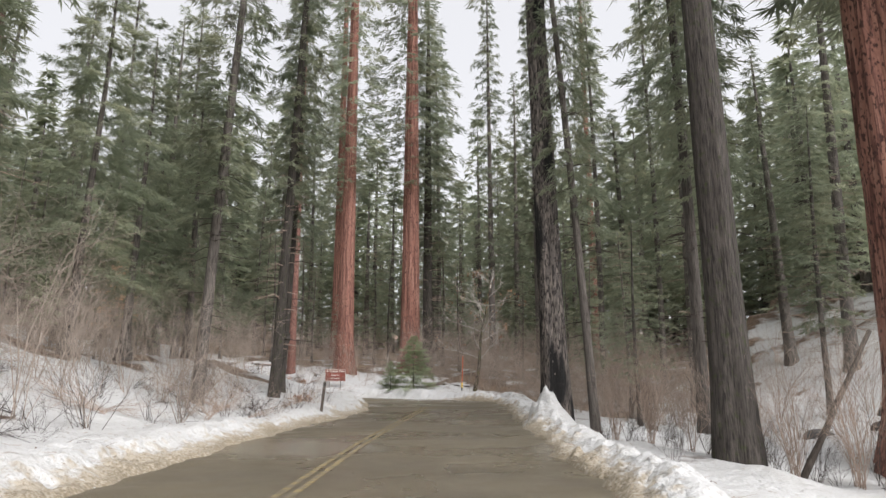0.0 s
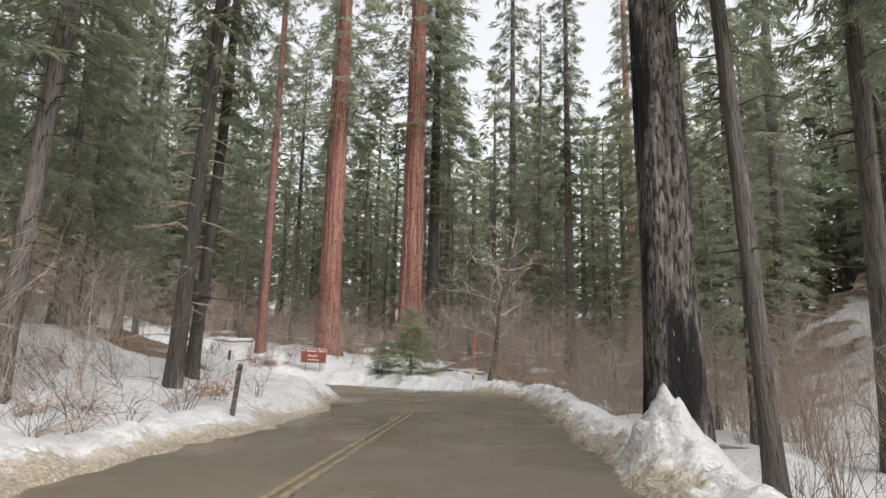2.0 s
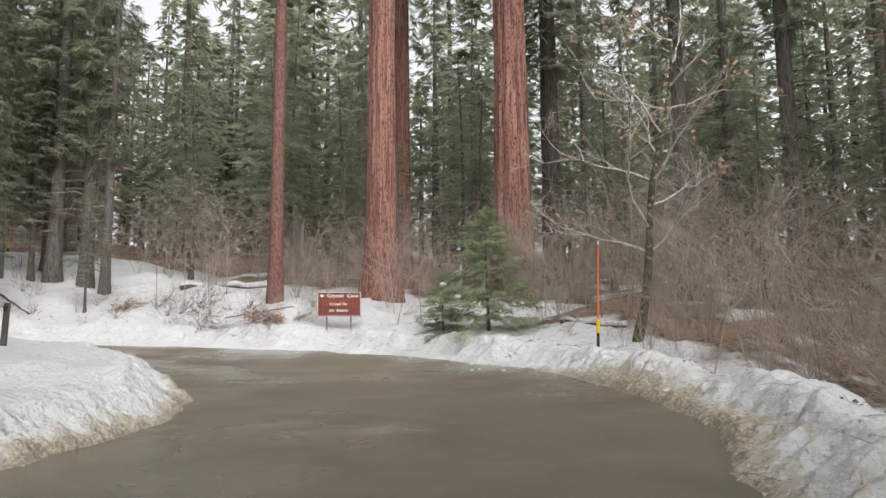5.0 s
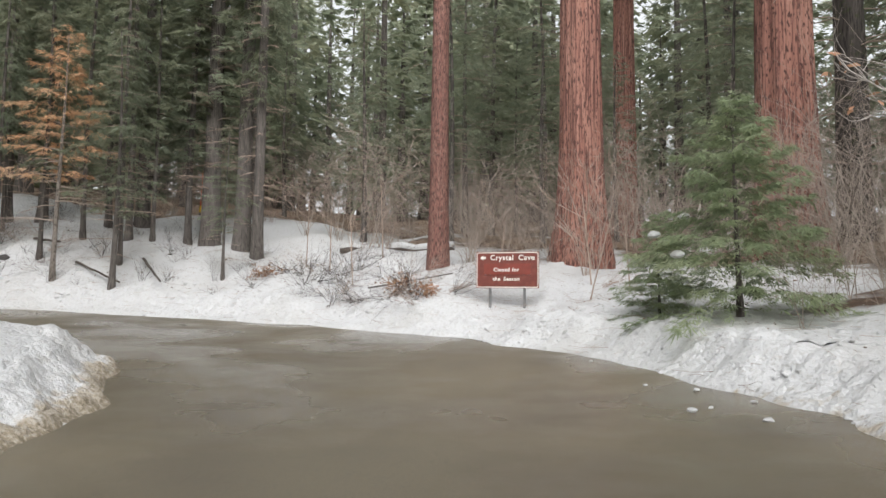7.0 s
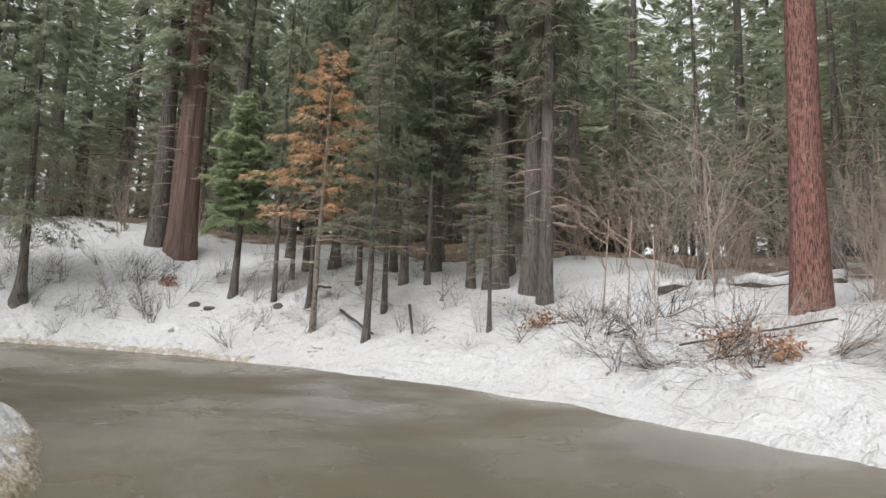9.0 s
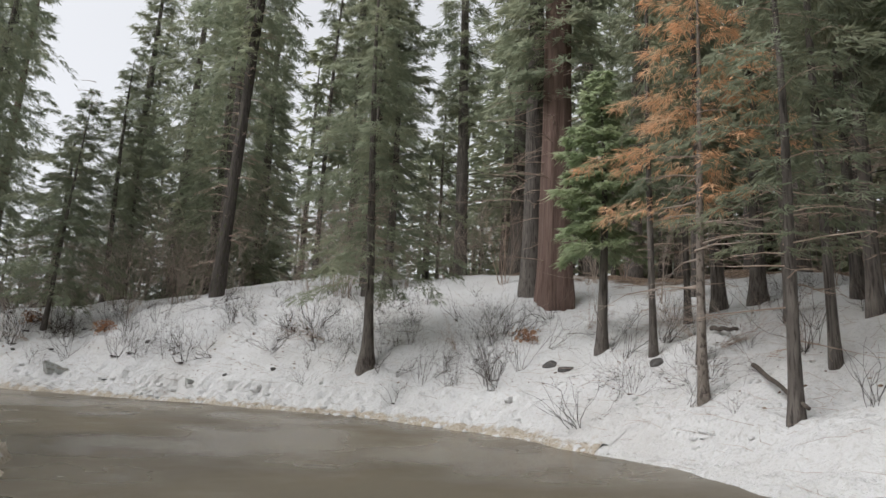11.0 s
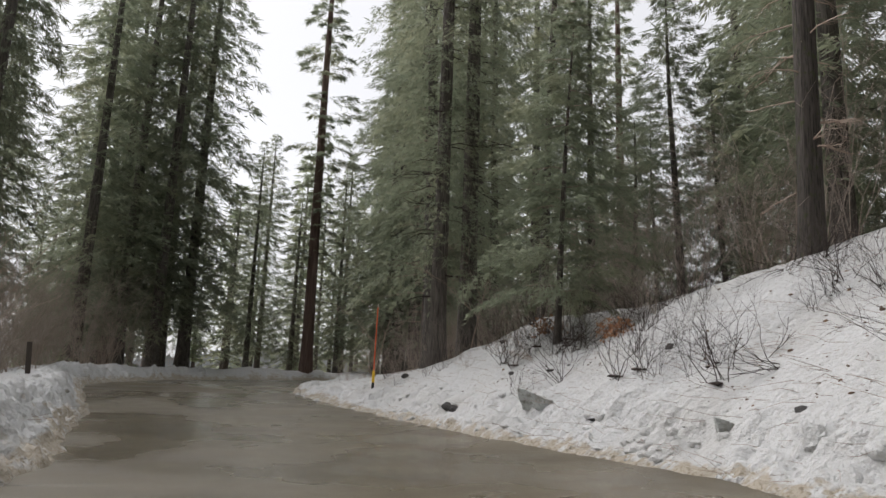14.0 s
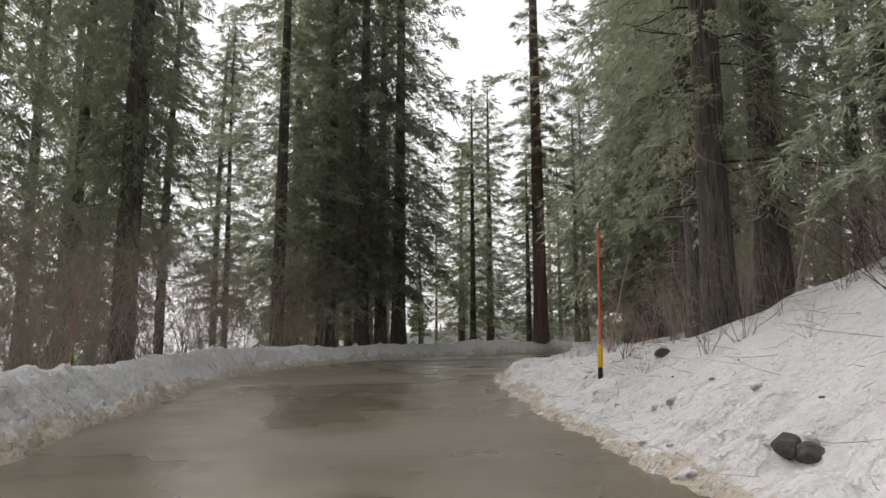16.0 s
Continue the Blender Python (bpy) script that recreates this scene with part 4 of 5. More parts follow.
# A wooded ridge along the horizon, its mist painted as pale base colour.
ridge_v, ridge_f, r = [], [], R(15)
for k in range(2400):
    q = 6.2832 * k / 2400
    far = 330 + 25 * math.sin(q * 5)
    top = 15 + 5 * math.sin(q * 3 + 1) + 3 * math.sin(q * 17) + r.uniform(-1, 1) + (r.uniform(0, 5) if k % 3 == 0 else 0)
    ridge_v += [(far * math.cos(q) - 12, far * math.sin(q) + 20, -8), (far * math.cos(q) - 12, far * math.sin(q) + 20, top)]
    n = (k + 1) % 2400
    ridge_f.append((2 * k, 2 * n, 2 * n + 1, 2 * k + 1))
tagged(link("backdrop", ridge_v, ridge_f, PAINTED_MIST, smooth_faces=False), "far ridge with conifer tops, mist painted into its pale colour", "distant ridge", kind="structure")

# ---- bare brush ----
rng = R(9)
cand = rng.uniform((-48, -8), (22, 66), (4000, 2))
_, c_off, c_side, c_row = land(cand[:, 0], cand[:, 1])
brush, n_brush = [], 0
for (x, y), o, sd, row in zip(cand, c_off, c_side, c_row):
    if sd > 0:
        low, high = (1.4, 9) if row < 9 else (1.9, 8) if row < 10.6 else (3.6, 10) if row < 13 else (9.0, 15) if row < 19.5 else (1.5, 8)
    else:
        low, high = (2.3, 10) if row < 7 else (1.2, 4) if row < 14 else (1.6, 8)
    if o < low or o > high or n_brush >= 90 or (x > 10 and y < 6):
        continue
    if x > 1 and y < 25:
        continue
    if (abs(x + 9.9) < 3.2 and y < 53) or (sd > 0 and row > 19.5 and rng.uniform() < 0.5):
        continue
    if min(((x - a) ** 2 + (y - b) ** 2 for a, b in brush), default=99) < 1.5:
        continue
    brush.append((x, y))
    n_brush += 1
    shrub("dark" if sd < 0 and row < 7 else "tall" if rng.uniform() < 0.6 else "pale", x, y, rng.uniform(0.6, 1.15), n_brush)
# Thickets too dense to count, behind the shrubs.
def thicket(n, x0, y0, x1, y1, low, high, side, seed, grow=1.0):
    r = R(seed)
    got = r.uniform((x0, y0), (x1, y1), (n * 12, 2))
    zz, oo, ss, _ = land(got[:, 0], got[:, 1])
    keep = [(x, y, z, 0.34 + 0.66 * smooth(o, 2.2, 5.5) if side > 0 else 1.0) for (x, y), z, o, s in zip(got, zz, oo, ss) if low < o < high and s == side]
    return [(x, y, z, t * grow) for x, y, z, t in keep[:n]]


tangle = (thicket(40, -42, 54, 16, 90, 15, 32, 1, 44, 1.2) + thicket(20, -62, 0, -36, 46, 15, 32, 1, 45, 1.2) + thicket(40, -25, 0, -14, 22, 1.2, 4.5, -1, 43) + thicket(45, -3.5, 40, 8, 54, 1.8, 7, 1, 41)
          + thicket(26, -36, 22, -29, 36, 6.5, 10, 1, 42) + thicket(75, -0.5, 24, 14, 52, 1.7, 9, 1, 38) + thicket(60, -26, -22, -6, 24, 1.4, 7, -1, 39, 0.8) + thicket(40, -20, 8, -8, 38, 5.0, 11, -1, 31, 0.75)
          + thicket(50, -16, 6, -7, 30, 3.2, 9, -1, 47, 0.7) + thicket(50, -20, 52, 2, 59, 4.5, 9, 1, 49, 0.6) + thicket(60, -38, 8, -28, 26, 1.6, 8, 1, 50, 0.8)
          + thicket(35, 2, 24, 24, 52, 6.0, 16, 1, 33) + thicket(60, -18, 52, 12, 68, 5.0, 15, 1, 34) + thicket(30, -42, 8, -30, 40, 9.0, 15, 1, 35) + thicket(30, -40, 44, -18, 62, 7.0, 15, 1, 37))
vs, fs, base = [], [], 0
shapes = []
for me in HAZE_BRUSH:
    co = np.empty(len(me.vertices) * 3)
    me.vertices.foreach_get("co", co)
    shapes.append((co.reshape(-1, 3), [tuple(q.vertices) for q in me.polygons]))
r = R(36)
for k, (x, y, z, tall) in enumerate(tangle):
    co, faces = shapes[k % len(shapes)]
    w, q = r.uniform(0.7, 1.2) * tall, r.uniform(0, 6.28)
    c, s = math.cos(q) * w, math.sin(q) * w
    vs.append(np.stack([x + c * co[:, 0] - s * co[:, 1], y + s * co[:, 0] + c * co[:, 1], z + co[:, 2] * w], 1))
    fs += [tuple(base + i for i in f) for f in faces]
    base += len(co)
tagged(link("brush_thicket", np.vstack(vs).tolist(), fs, PALE_TWIG), "tangled leafless brown brush filling the forest understorey", "brush", kind="stuff")
# Small shrubs on the open snow.
rng = R(48)
for k in range(80):
    u = rng.uniform(11.5, 19.3)
    d = 0.8 + 6.2 * rng.uniform() ** 0.9
    cx, cy, sx, sy, w = (along(v, u) for v in (MID[:, 0], MID[:, 1], SIDE[:, 0], SIDE[:, 1], WIDE_R))
    shrub("low", cx + sx * (w + d), cy + sy * (w + d), 0.32 + 0.58 * rng.uniform() ** 1.4, k)
for k in range(34):
    x, y = rng.uniform(-32.6, -29.8), rng.uniform(23.5, 37)
    if land([x], [y])[1][0] > 1.0:
        shrub(("dark", "low")[k % 2], x, y, rng.uniform(0.35, 0.65) * (1 + k % 2), k)
for k in range(16):
    u = 2.6 + 3.0 * (k * 0.618 % 1)
    d = 1.0 + 1.6 * (k * 0.379 % 1)
    cx, cy, sx, sy, w = (along(v, u) for v in (MID[:, 0], MID[:, 1], SIDE[:, 0], SIDE[:, 1], WIDE_L))
    shrub("low", cx - sx * (w + d), cy - sy * (w + d), 0.6 + 0.5 * (k * 0.27 % 1), k)


# Bent and fallen brush on the snow beside the sign and along the bank.
def fallen(kind, x, y, size, tilt, turn, i):
    ob = shrub(kind, x, y, size, i, name="fallen_brush")
    ob["label"] = "tangle of bent bare branches lying on snow"
    ob["group"] = "fallen brush on the snow"
    ob.matrix_basis = pose(x, y, ground_at(x, y) + 0.05, tilt, 0, turn)
    ob.scale = (size, size, size)
    return ob


for k, (x, y, s) in enumerate([(-12.3, 49.9, .55), (-13.4, 50.3, .7), (-14.6, 50.1, .6), (-15.4, 50.6, .7), (-13.0, 51.2, .7), (-16.4, 50.3, .55), (-12.0, 51.0, .6), (-11.9, 52.2, .7), (-14.2, 51.4, .7), (-8.2, 51.8, .5),
                               (-17.6, 51.3, .6), (-19.2, 50.9, .5), (-26.2, 47.3, .6), (-27.6, 46.8, .7), (-29.9, 45.6, .7), (-30.6, 44.6, .7), (-28.0, 47.6, .7), (-29.4, 42.0, .6), (-30.2, 41.2, .5), (-24.9, 48.3, .5),
                               (-31.0, 27.6, .7), (-30.7, 26.9, .6), (-31.9, 29.6, .6), (-33.2, 31.9, .6), (-31.6, 36.8, .6), (-6.9, 25.4, .5), (-7.2, 23.0, .6), (-6.6, 20.6, .55), (-6.9, 18.2, .6), (-6.4, 15.5, .5)]):
    fallen(("tall", "pale", "dark")[k % 3], x, y, s * (0.8 if k % 3 < 2 else 1), 50 + 28 * (k * 0.618 % 1), (k * 137) % 360, k)

rng = R(47)
for k in range(34):
    x, y = rng.uniform(-34.0, -28.6), rng.uniform(32, 43.5)
    if land([x], [y])[1][0] > 1.2:
        fallen(("low", "dark")[k % 2], x, y, rng.uniform(0.4, 0.7) * (1.4 if k % 2 == 0 else 0.8), rng.uniform(40, 80), rng.uniform(0, 360), k)
rng = R(46)
for k in range(46):
    x, y = rng.uniform(-10.5, -6.4), rng.uniform(9, 29)
    if land([x], [y])[1][0] > 1.3:
        fallen(("dark", "dark", "tall")[k % 3], x, y, rng.uniform(0.45, 0.8), rng.uniform(45, 85), rng.uniform(0, 360), k)
rng = R(44)
for k in range(70):
    if k < 34:
        x, y = rng.uniform(-20.5, -11.6), rng.uniform(49.8, 52.6)
    elif k < 52:
        x, y = rng.uniform(-31, -24), rng.uniform(43.5, 48.5)
    else:
        x, y = rng.uniform(-33.5, -30.6), rng.uniform(25, 37)
    fallen(("low", "dark", "dark")[k % 3], x, y, rng.uniform(0.35, 0.6) * (1.6 if k % 3 == 0 else 1), rng.uniform(35, 85), rng.uniform(0, 360), k)

for k in range(64):
    if k > 39:
        x, y = rng.uniform(-31.5, -27.4), rng.uniform(37, 43.5)
    elif k < 24:
        x, y = rng.uniform(-33, -20), rng.uniform(46.5, 52)
    else:
        x, y = rng.uniform(-35, -30.5), rng.uniform(27, 41)
    if land([x], [y])[1][0] > 1.1:
        shrub("dark" if k % 2 or k > 39 else "low", x, y, rng.uniform(0.4, 0.7) * (1.1 if k > 39 else 1), k)
for k in range(36):
    shrub(("dark", "low", "tall")[k % 3], 3.3 + 4.6 * (k * 0.618 % 1), 12.5 + 8 * (k * 0.379 % 1), 0.5 + 0.4 * (k * 0.27 % 1), k)

# ---- sign, stakes, posts, rocks ----
def slab(w, d, h, bevel=0.01, seg=2):
    bm = bmesh.new()
    bmesh.ops.create_cube(bm, size=1)
    bmesh.ops.scale(bm, vec=(w, d, h), verts=bm.verts)
    bmesh.ops.bevel(bm, geom=bm.edges[:], offset=bevel, segments=seg, profile=0.6, affect="EDGES")
    return bm


def rod(r, z0, z1, sides=10, top=1.0):
    bm = bmesh.new()
    bmesh.ops.create_cone(bm, cap_ends=True, segments=sides, radius1=r, radius2=r * top, depth=z1 - z0)
    bmesh.ops.translate(bm, vec=(0, 0, (z0 + z1) / 2), verts=bm.verts)
    bmesh.ops.bevel(bm, geom=[e for e in bm.edges if abs(e.verts[0].co.z - e.verts[1].co.z) < 1e-4], offset=r * 0.25, segments=1, affect="EDGES")
    return bm


def shifted(bm, x, y, z):
    bmesh.ops.translate(bm, vec=(x, y, z), verts=bm.verts)
    return bm


def lettering(text, size, x, z, y, parent, mat, bold=0.004):
    """Words of the built-in font as one mesh on the sign's face."""
    cu = bpy.data.curves.new("lettering", "FONT")
    cu.body, cu.size, cu.align_x, cu.align_y, cu.extrude, cu.offset = text, size, "CENTER", "CENTER", 0.003, bold
    cu.space_character = 1.12
    tmp = new("lettering_curve", cu)
    me = bpy.data.meshes.new_from_object(tmp)
    bpy.data.objects.remove(tmp)
    me.materials.clear()
    me.materials.append(mat)
    ob = new("lettering", me)
    ob.parent = parent
    ob.matrix_basis = pose(x, y, z, 90, 0, 0)
    return ob


def cave_sign(x, y, z, turn):
    base = tagged(new("road_sign"), "brown wooden park sign with cream lettering on two steel posts", "sign")
    base.matrix_basis = pose(x, y, z, 0, 0, turn)
    mid = 0.98
    panel = part("panel", shifted(slab(1.5, 0.045, 0.86, 0.02, 3), 0, 0, mid), SIGN_BROWN, base)
    bm = bmesh.new()
    for w, h in ((1.47, 0.83),):
        outer = [(-w / 2, -h / 2), (w / 2, -h / 2), (w / 2, h / 2), (-w / 2, h / 2)]
        ring = []
        for k, (cx, cz) in enumerate(outer):
            for s in (0, 0.5, 1):
                q = math.pi * (1 + 0.5 * k) + s * math.pi / 2
                px_, pz_ = cx - math.copysign(0.05, cx), cz - math.copysign(0.05, cz)
                ring.append([bm.verts.new((px_ + r * math.cos(q), yy, pz_ + r * math.sin(q) + mid)) for r, yy in ((0.05, -0.028), (0.032, -0.028), (0.05, -0.022), (0.032, -0.022))])
        for k in range(len(ring)):
            a, b = ring[k], ring[(k + 1) % len(ring)]
            bm.faces.new((a[0], b[0], b[1], a[1]))
            bm.faces.new((a[2], b[2], b[0], a[0]))
            bm.faces.new((a[1], b[1], b[3], a[3]))
    part("border", bm, SIGN_WHITE, panel, "thin cream border line")
    plate = part("plate", shifted(slab(1.12, 0.012, 0.26, 0.004), 0, -0.03, mid + 0.02), SIGN_PLATE, base, "redder metal cover plate")
    lower = part("lower_plate", shifted(slab(1.12, 0.008, 0.22, 0.003), 0, -0.028, mid - 0.25), SIGN_BROWN, base)
    for word, size, x, z, y in (("Crystal", 0.172, -0.128, 0.285, -0.026), ("Cave", 0.172, 0.457, 0.285, -0.026), ("Closed", 0.122, -0.13, 0.0, -0.04), ("for", 0.122, 0.2, 0.0, -0.04),
                                 ("the", 0.122, -0.25, -0.215, -0.036), ("Season", 0.122, 0.108, -0.215, -0.036)):
        lettering(word, size, x, mid + z, y, panel if z > 0.1 else plate if z > -0.1 else lower, SIGN_WHITE, 0.003)
    bm = bmesh.new()
    shape = [(-0.65, 0), (-0.575, 0.06), (-0.575, 0.025), (-0.515, 0.025), (-0.515, -0.025), (-0.575, -0.025), (-0.575, -0.06)]
    face = bm.faces.new([bm.verts.new((a, -0.027, mid + 0.285 + b)) for a, b in shape])
    ext = bmesh.ops.extrude_face_region(bm, geom=[face])
    bmesh.ops.translate(bm, vec=(0, 0.008, 0), verts=[v for v in ext["geom"] if isinstance(v, bmesh.types.BMVert)])
    part("arrow", bm, SIGN_WHITE, panel, "cream arrow pointing left")
    for px_ in (-0.42, 0.4):
        part("post", shifted(slab(0.06, 0.05, 1.5, 0.008), px_, 0.05, 0.2), STEEL, base)
    for px_ in (-0.52, -0.4, 0.0, 0.4, 0.52):
        part("bolt", shifted(rod(0.009, 0, 0.012, 6), px_, -0.04, mid - 0.125), STEEL, plate)
    return base


cave_sign(-10.17, 50.78, 3.0, 21.8)


def snow_stake(lean):
    base = tagged(new("snow_stake"), "orange roadside snow stake with yellow reflector and black foot", "marker pole", "snow stakes")
    part("foot", rod(0.036, -0.4, 0.17), BLACK, base)
    part("reflector", rod(0.042, 0.17, 0.5, 12), REFLECT, base, "yellow reflector sleeve")
    pole = part("pole", rod(0.019, 0.5, 2.3, 10, 0.8), ORANGE, base)
    part("tip", rod(0.016, 2.3, 2.4, 8, 0.6), SIGN_WHITE, pole)
    base.rotation_euler = (radians(lean), 0, 0)
    return base


stake = snow_stake(0)
stake.matrix_basis = pose(-0.95, 44.75, 2.72, 1, 2, 0)
copy_thing(stake, pose(-28.7, 21.4, 4.2, 0, -1.5, 40))
for pale in (c for c in scene.objects if c.name.startswith("tip")):
    pale["label"] = "worn white tip"
copy_thing(stake, pose(-17.2, 14.2, ground_at(-17.2, 14.2), 2, -1, 40))
copy_thing(stake, pose(-32.5, 57.0, ground_at(-32.5, 57.0), 0, 2, 80))


stake.scale = (1, 1, 0.92)


def roadside_post(x, y, z, tall, lean):
    base = tagged(new("delineator_post"), "short dark weathered wooden marker post in snow", "post", "marker posts")
    bm = slab(0.1, 0.055, tall + 0.4, 0.012)
    part("post", shifted(bm, 0, 0, tall / 2 - 0.2), POST_WOOD, base)
    part("cap", shifted(slab(0.085, 0.012, 0.09, 0.003), 0, -0.035, tall - 0.1), BLACK, base)
    base.matrix_basis = pose(x, y, z, 0, lean, 10)
    return base


roadside_post(-5.5, 25.2, 1.42, 1.0, 5)
roadside_post(-20.6, 24.0, 4.02, 0.85, 4)
roadside_post(-10.5, 38.3, ground_at(-10.5, 38.3), 0.75, 2)


def boulder(name, label, category, mat, x, y, z, size, seed, flat=(1, 1, 0.75), edge=0.22, group=""):
    """A broken lump: a rough sphere cut by random planes."""
    r = R(seed)
    bm = bmesh.new()
    bmesh.ops.create_icosphere(bm, subdivisions=3, radius=1)
    for _ in range(9):
        n = Vector(r.normal(0, 1, 3)).normalized()
        d = r.uniform(0.55, 0.9)
        for v in bm.verts:
            over = v.co.dot(n) - d
            if over > 0:
                v.co -= n * over * 0.92
    for v in bm.verts:
        v.co *= 1 + edge * 0.3 * noise.noise(v.co * 2.3 + Vector((seed, 0, 0)))
        v.co = Vector((v.co.x * flat[0], v.co.y * flat[1], v.co.z * flat[2])) * size
    me = bpy.data.meshes.new(name)
    bm.to_mesh(me)
    bm.free()
    me.materials.append(mat)
    ob = tagged(new(name, me), label, category, group)
    ob.matrix_basis = pose(x, y, z, 0, 0, seed * 57 % 360)
    return ob


boulder("rock", "dark rounded rock lying on the ploughed snow", "rock", ROCK, -28.85, 26.55, ground_at(-28.85, 26.55) + 0.06, 0.16, 3)
boulder("rock", "dark rounded rock lying on the ploughed snow", "rock", ROCK, -28.99, 26.7, ground_at(-28.99, 26.7) + 0.05, 0.14, 4)


def ice_wedge(x, y, turn, tilt, w, d, h, seed, label):
    """A broken slab of ploughed ice with one sharp leading edge, standing tilted in the snow."""
    bm = bmesh.new()
    bmesh.ops.create_cube(bm, size=1)
    bmesh.ops.subdivide_edges(bm, edges=bm.edges[:], cuts=5, use_grid_fill=True)
    r = R(seed)
    for v in bm.verts:
        u = v.co.x + 0.5
        if v.co.z > 0:
            v.co.z *= 1.35 - 1.25 * u
        v.co.x -= 0.14 * v.co.z
        v.co.y *= 1 - 0.5 * max(v.co.z, 0)
        v.co = Vector((v.co.x * w, v.co.y * d, v.co.z * h))
        v.co += Vector([noise.noise(v.co * 5 + Vector((seed * 3.1, k, 0))) for k in (0, 9, 18)]) * 0.13 * min(w, h)
    me = bpy.data.meshes.new("ice_block")
    bm.to_mesh(me)
    bm.free()
    me.materials.append(ICE)
    ob = tagged(new("ice_block", me), label, "ice block")
    ob.matrix_basis = pose(x, y, ground_at(x, y) + h * 0.06, 0, tilt, turn)
    return ob


ice_wedge(-29.43, 29.43, 147, 0, 0.56, 0.36, 0.31, 11, "tilted wedge of dirty grey ice in the snow bank")
ice_wedge(-29.6, 33.9, 150, 0, 0.28, 0.2, 0.2, 12, "broken lump of dirty grey ice in the snow bank")
for k, (x, y, s) in enumerate([(-28.6, 43.9, .32), (-28.1, 44.3, .22), (-26.8, 46.2, .25), (-31.8, 28.6, .13), (-32.0, 27.9, .13), (-31.2, 24.6, .12), (-29.6, 21.6, .16), (-30.9, 31.3, .14),
                               (-29.8, 34.8, .1), (-29.9, 36.2, .12), (-28.4, 26.2, .1), (-27.9, 23.6, .1), (12.6, 22.0, .8), (13.6, 24.0, 1.0), (14.6, 26.0, .8), (12.2, 26.6, .7), (15.4, 22.6, .9), (16.0, 28.0, 1.1)]):
    boulder("rock", "dark rock half buried in snow", "rock", ROCK, x, y, ground_at(x, y) - 0.25 * s, s, 20 + k, (1, 0.8, 0.6), group="rocks in the snow")

for k, (x, y, s) in enumerate([(-3.95, 45.1, .04), (-3.6, 43.9, .05), (-2.85, 43.7, .05), (-3.5, 44.15, .03), (-4.6, 45.2, .03), (-3.2, 44.6, .03), (-6.2, 47.0, .03)]):
    z, o, _, _ = land([x], [y])
    boulder("snow_chunk", "small white lump of snow lying on the asphalt", "snow", CLEAN_SNOW, x, y, float(z[0] - 0.3 * min(max(o[0], -0.45), 0)) + 0.3 * s, s, 90 + k, (1.3, 0.9, 0.6), group="snow chunks on the road")

# Snow lumps thrown up by the plough, and forest litter on the snow.
def scatter(name, label, category, mat, spots, seed, sides=1):
    r = R(seed)
    h = Heap()
    bm = bmesh.new()
    bmesh.ops.create_icosphere(bm, subdivisions=sides, radius=1)
    ball = [v.co.copy() for v in bm.verts]
    faces = [tuple(v.index for v in f.verts) for f in bm.faces]
    bm.free()
    for x, y, z, s in spots:
        a = r.uniform(0.6, 1.3, 3) * s
        q = r.uniform(0, 6.28)
        v = []
        for p in ball:
            k = 1 + r.uniform(-0.32, 0.32)
            px_, py_ = p.x * a[0] * k, p.y * a[1] * k
            v.append((x + px_ * math.cos(q) - py_ * math.sin(q), y + px_ * math.sin(q) + py_ * math.cos(q), z + p.z * a[2] * 0.6 * k))
        h.add(v, faces)
    ob = new(name, h.mesh(name, mat, mat is DEBRIS))
    return tagged(ob, label, category, kind="stuff")


def edge_spots(n, seed, u0, u1, wide, big, side=0, power=1.6, drop=0.3):
    r = R(seed)
    u = r.uniform(u0, u1, n)
    sd = np.where(r.uniform(size=n) < 0.5, 1, -1) if side == 0 else np.full(n, side)
    d = np.abs(r.normal(0, 1, n)) * wide
    out = []
    cx, cy, sx, sy = (along(v, u) for v in (MID[:, 0], MID[:, 1], SIDE[:, 0], SIDE[:, 1]))
    w = np.where(sd > 0, along(WIDE_R, u), along(WIDE_L, u))
    x, y = cx + sx * sd * (w + d), cy + sy * sd * (w + d)
    z, o, _, _ = land(x, y)
    s = big * r.uniform(0.25, 1, n) ** power
    return [(a, b, c - e * 0.3, e) for a, b, c, e, f in zip(x, y, z, s, o) if f > 0.02]


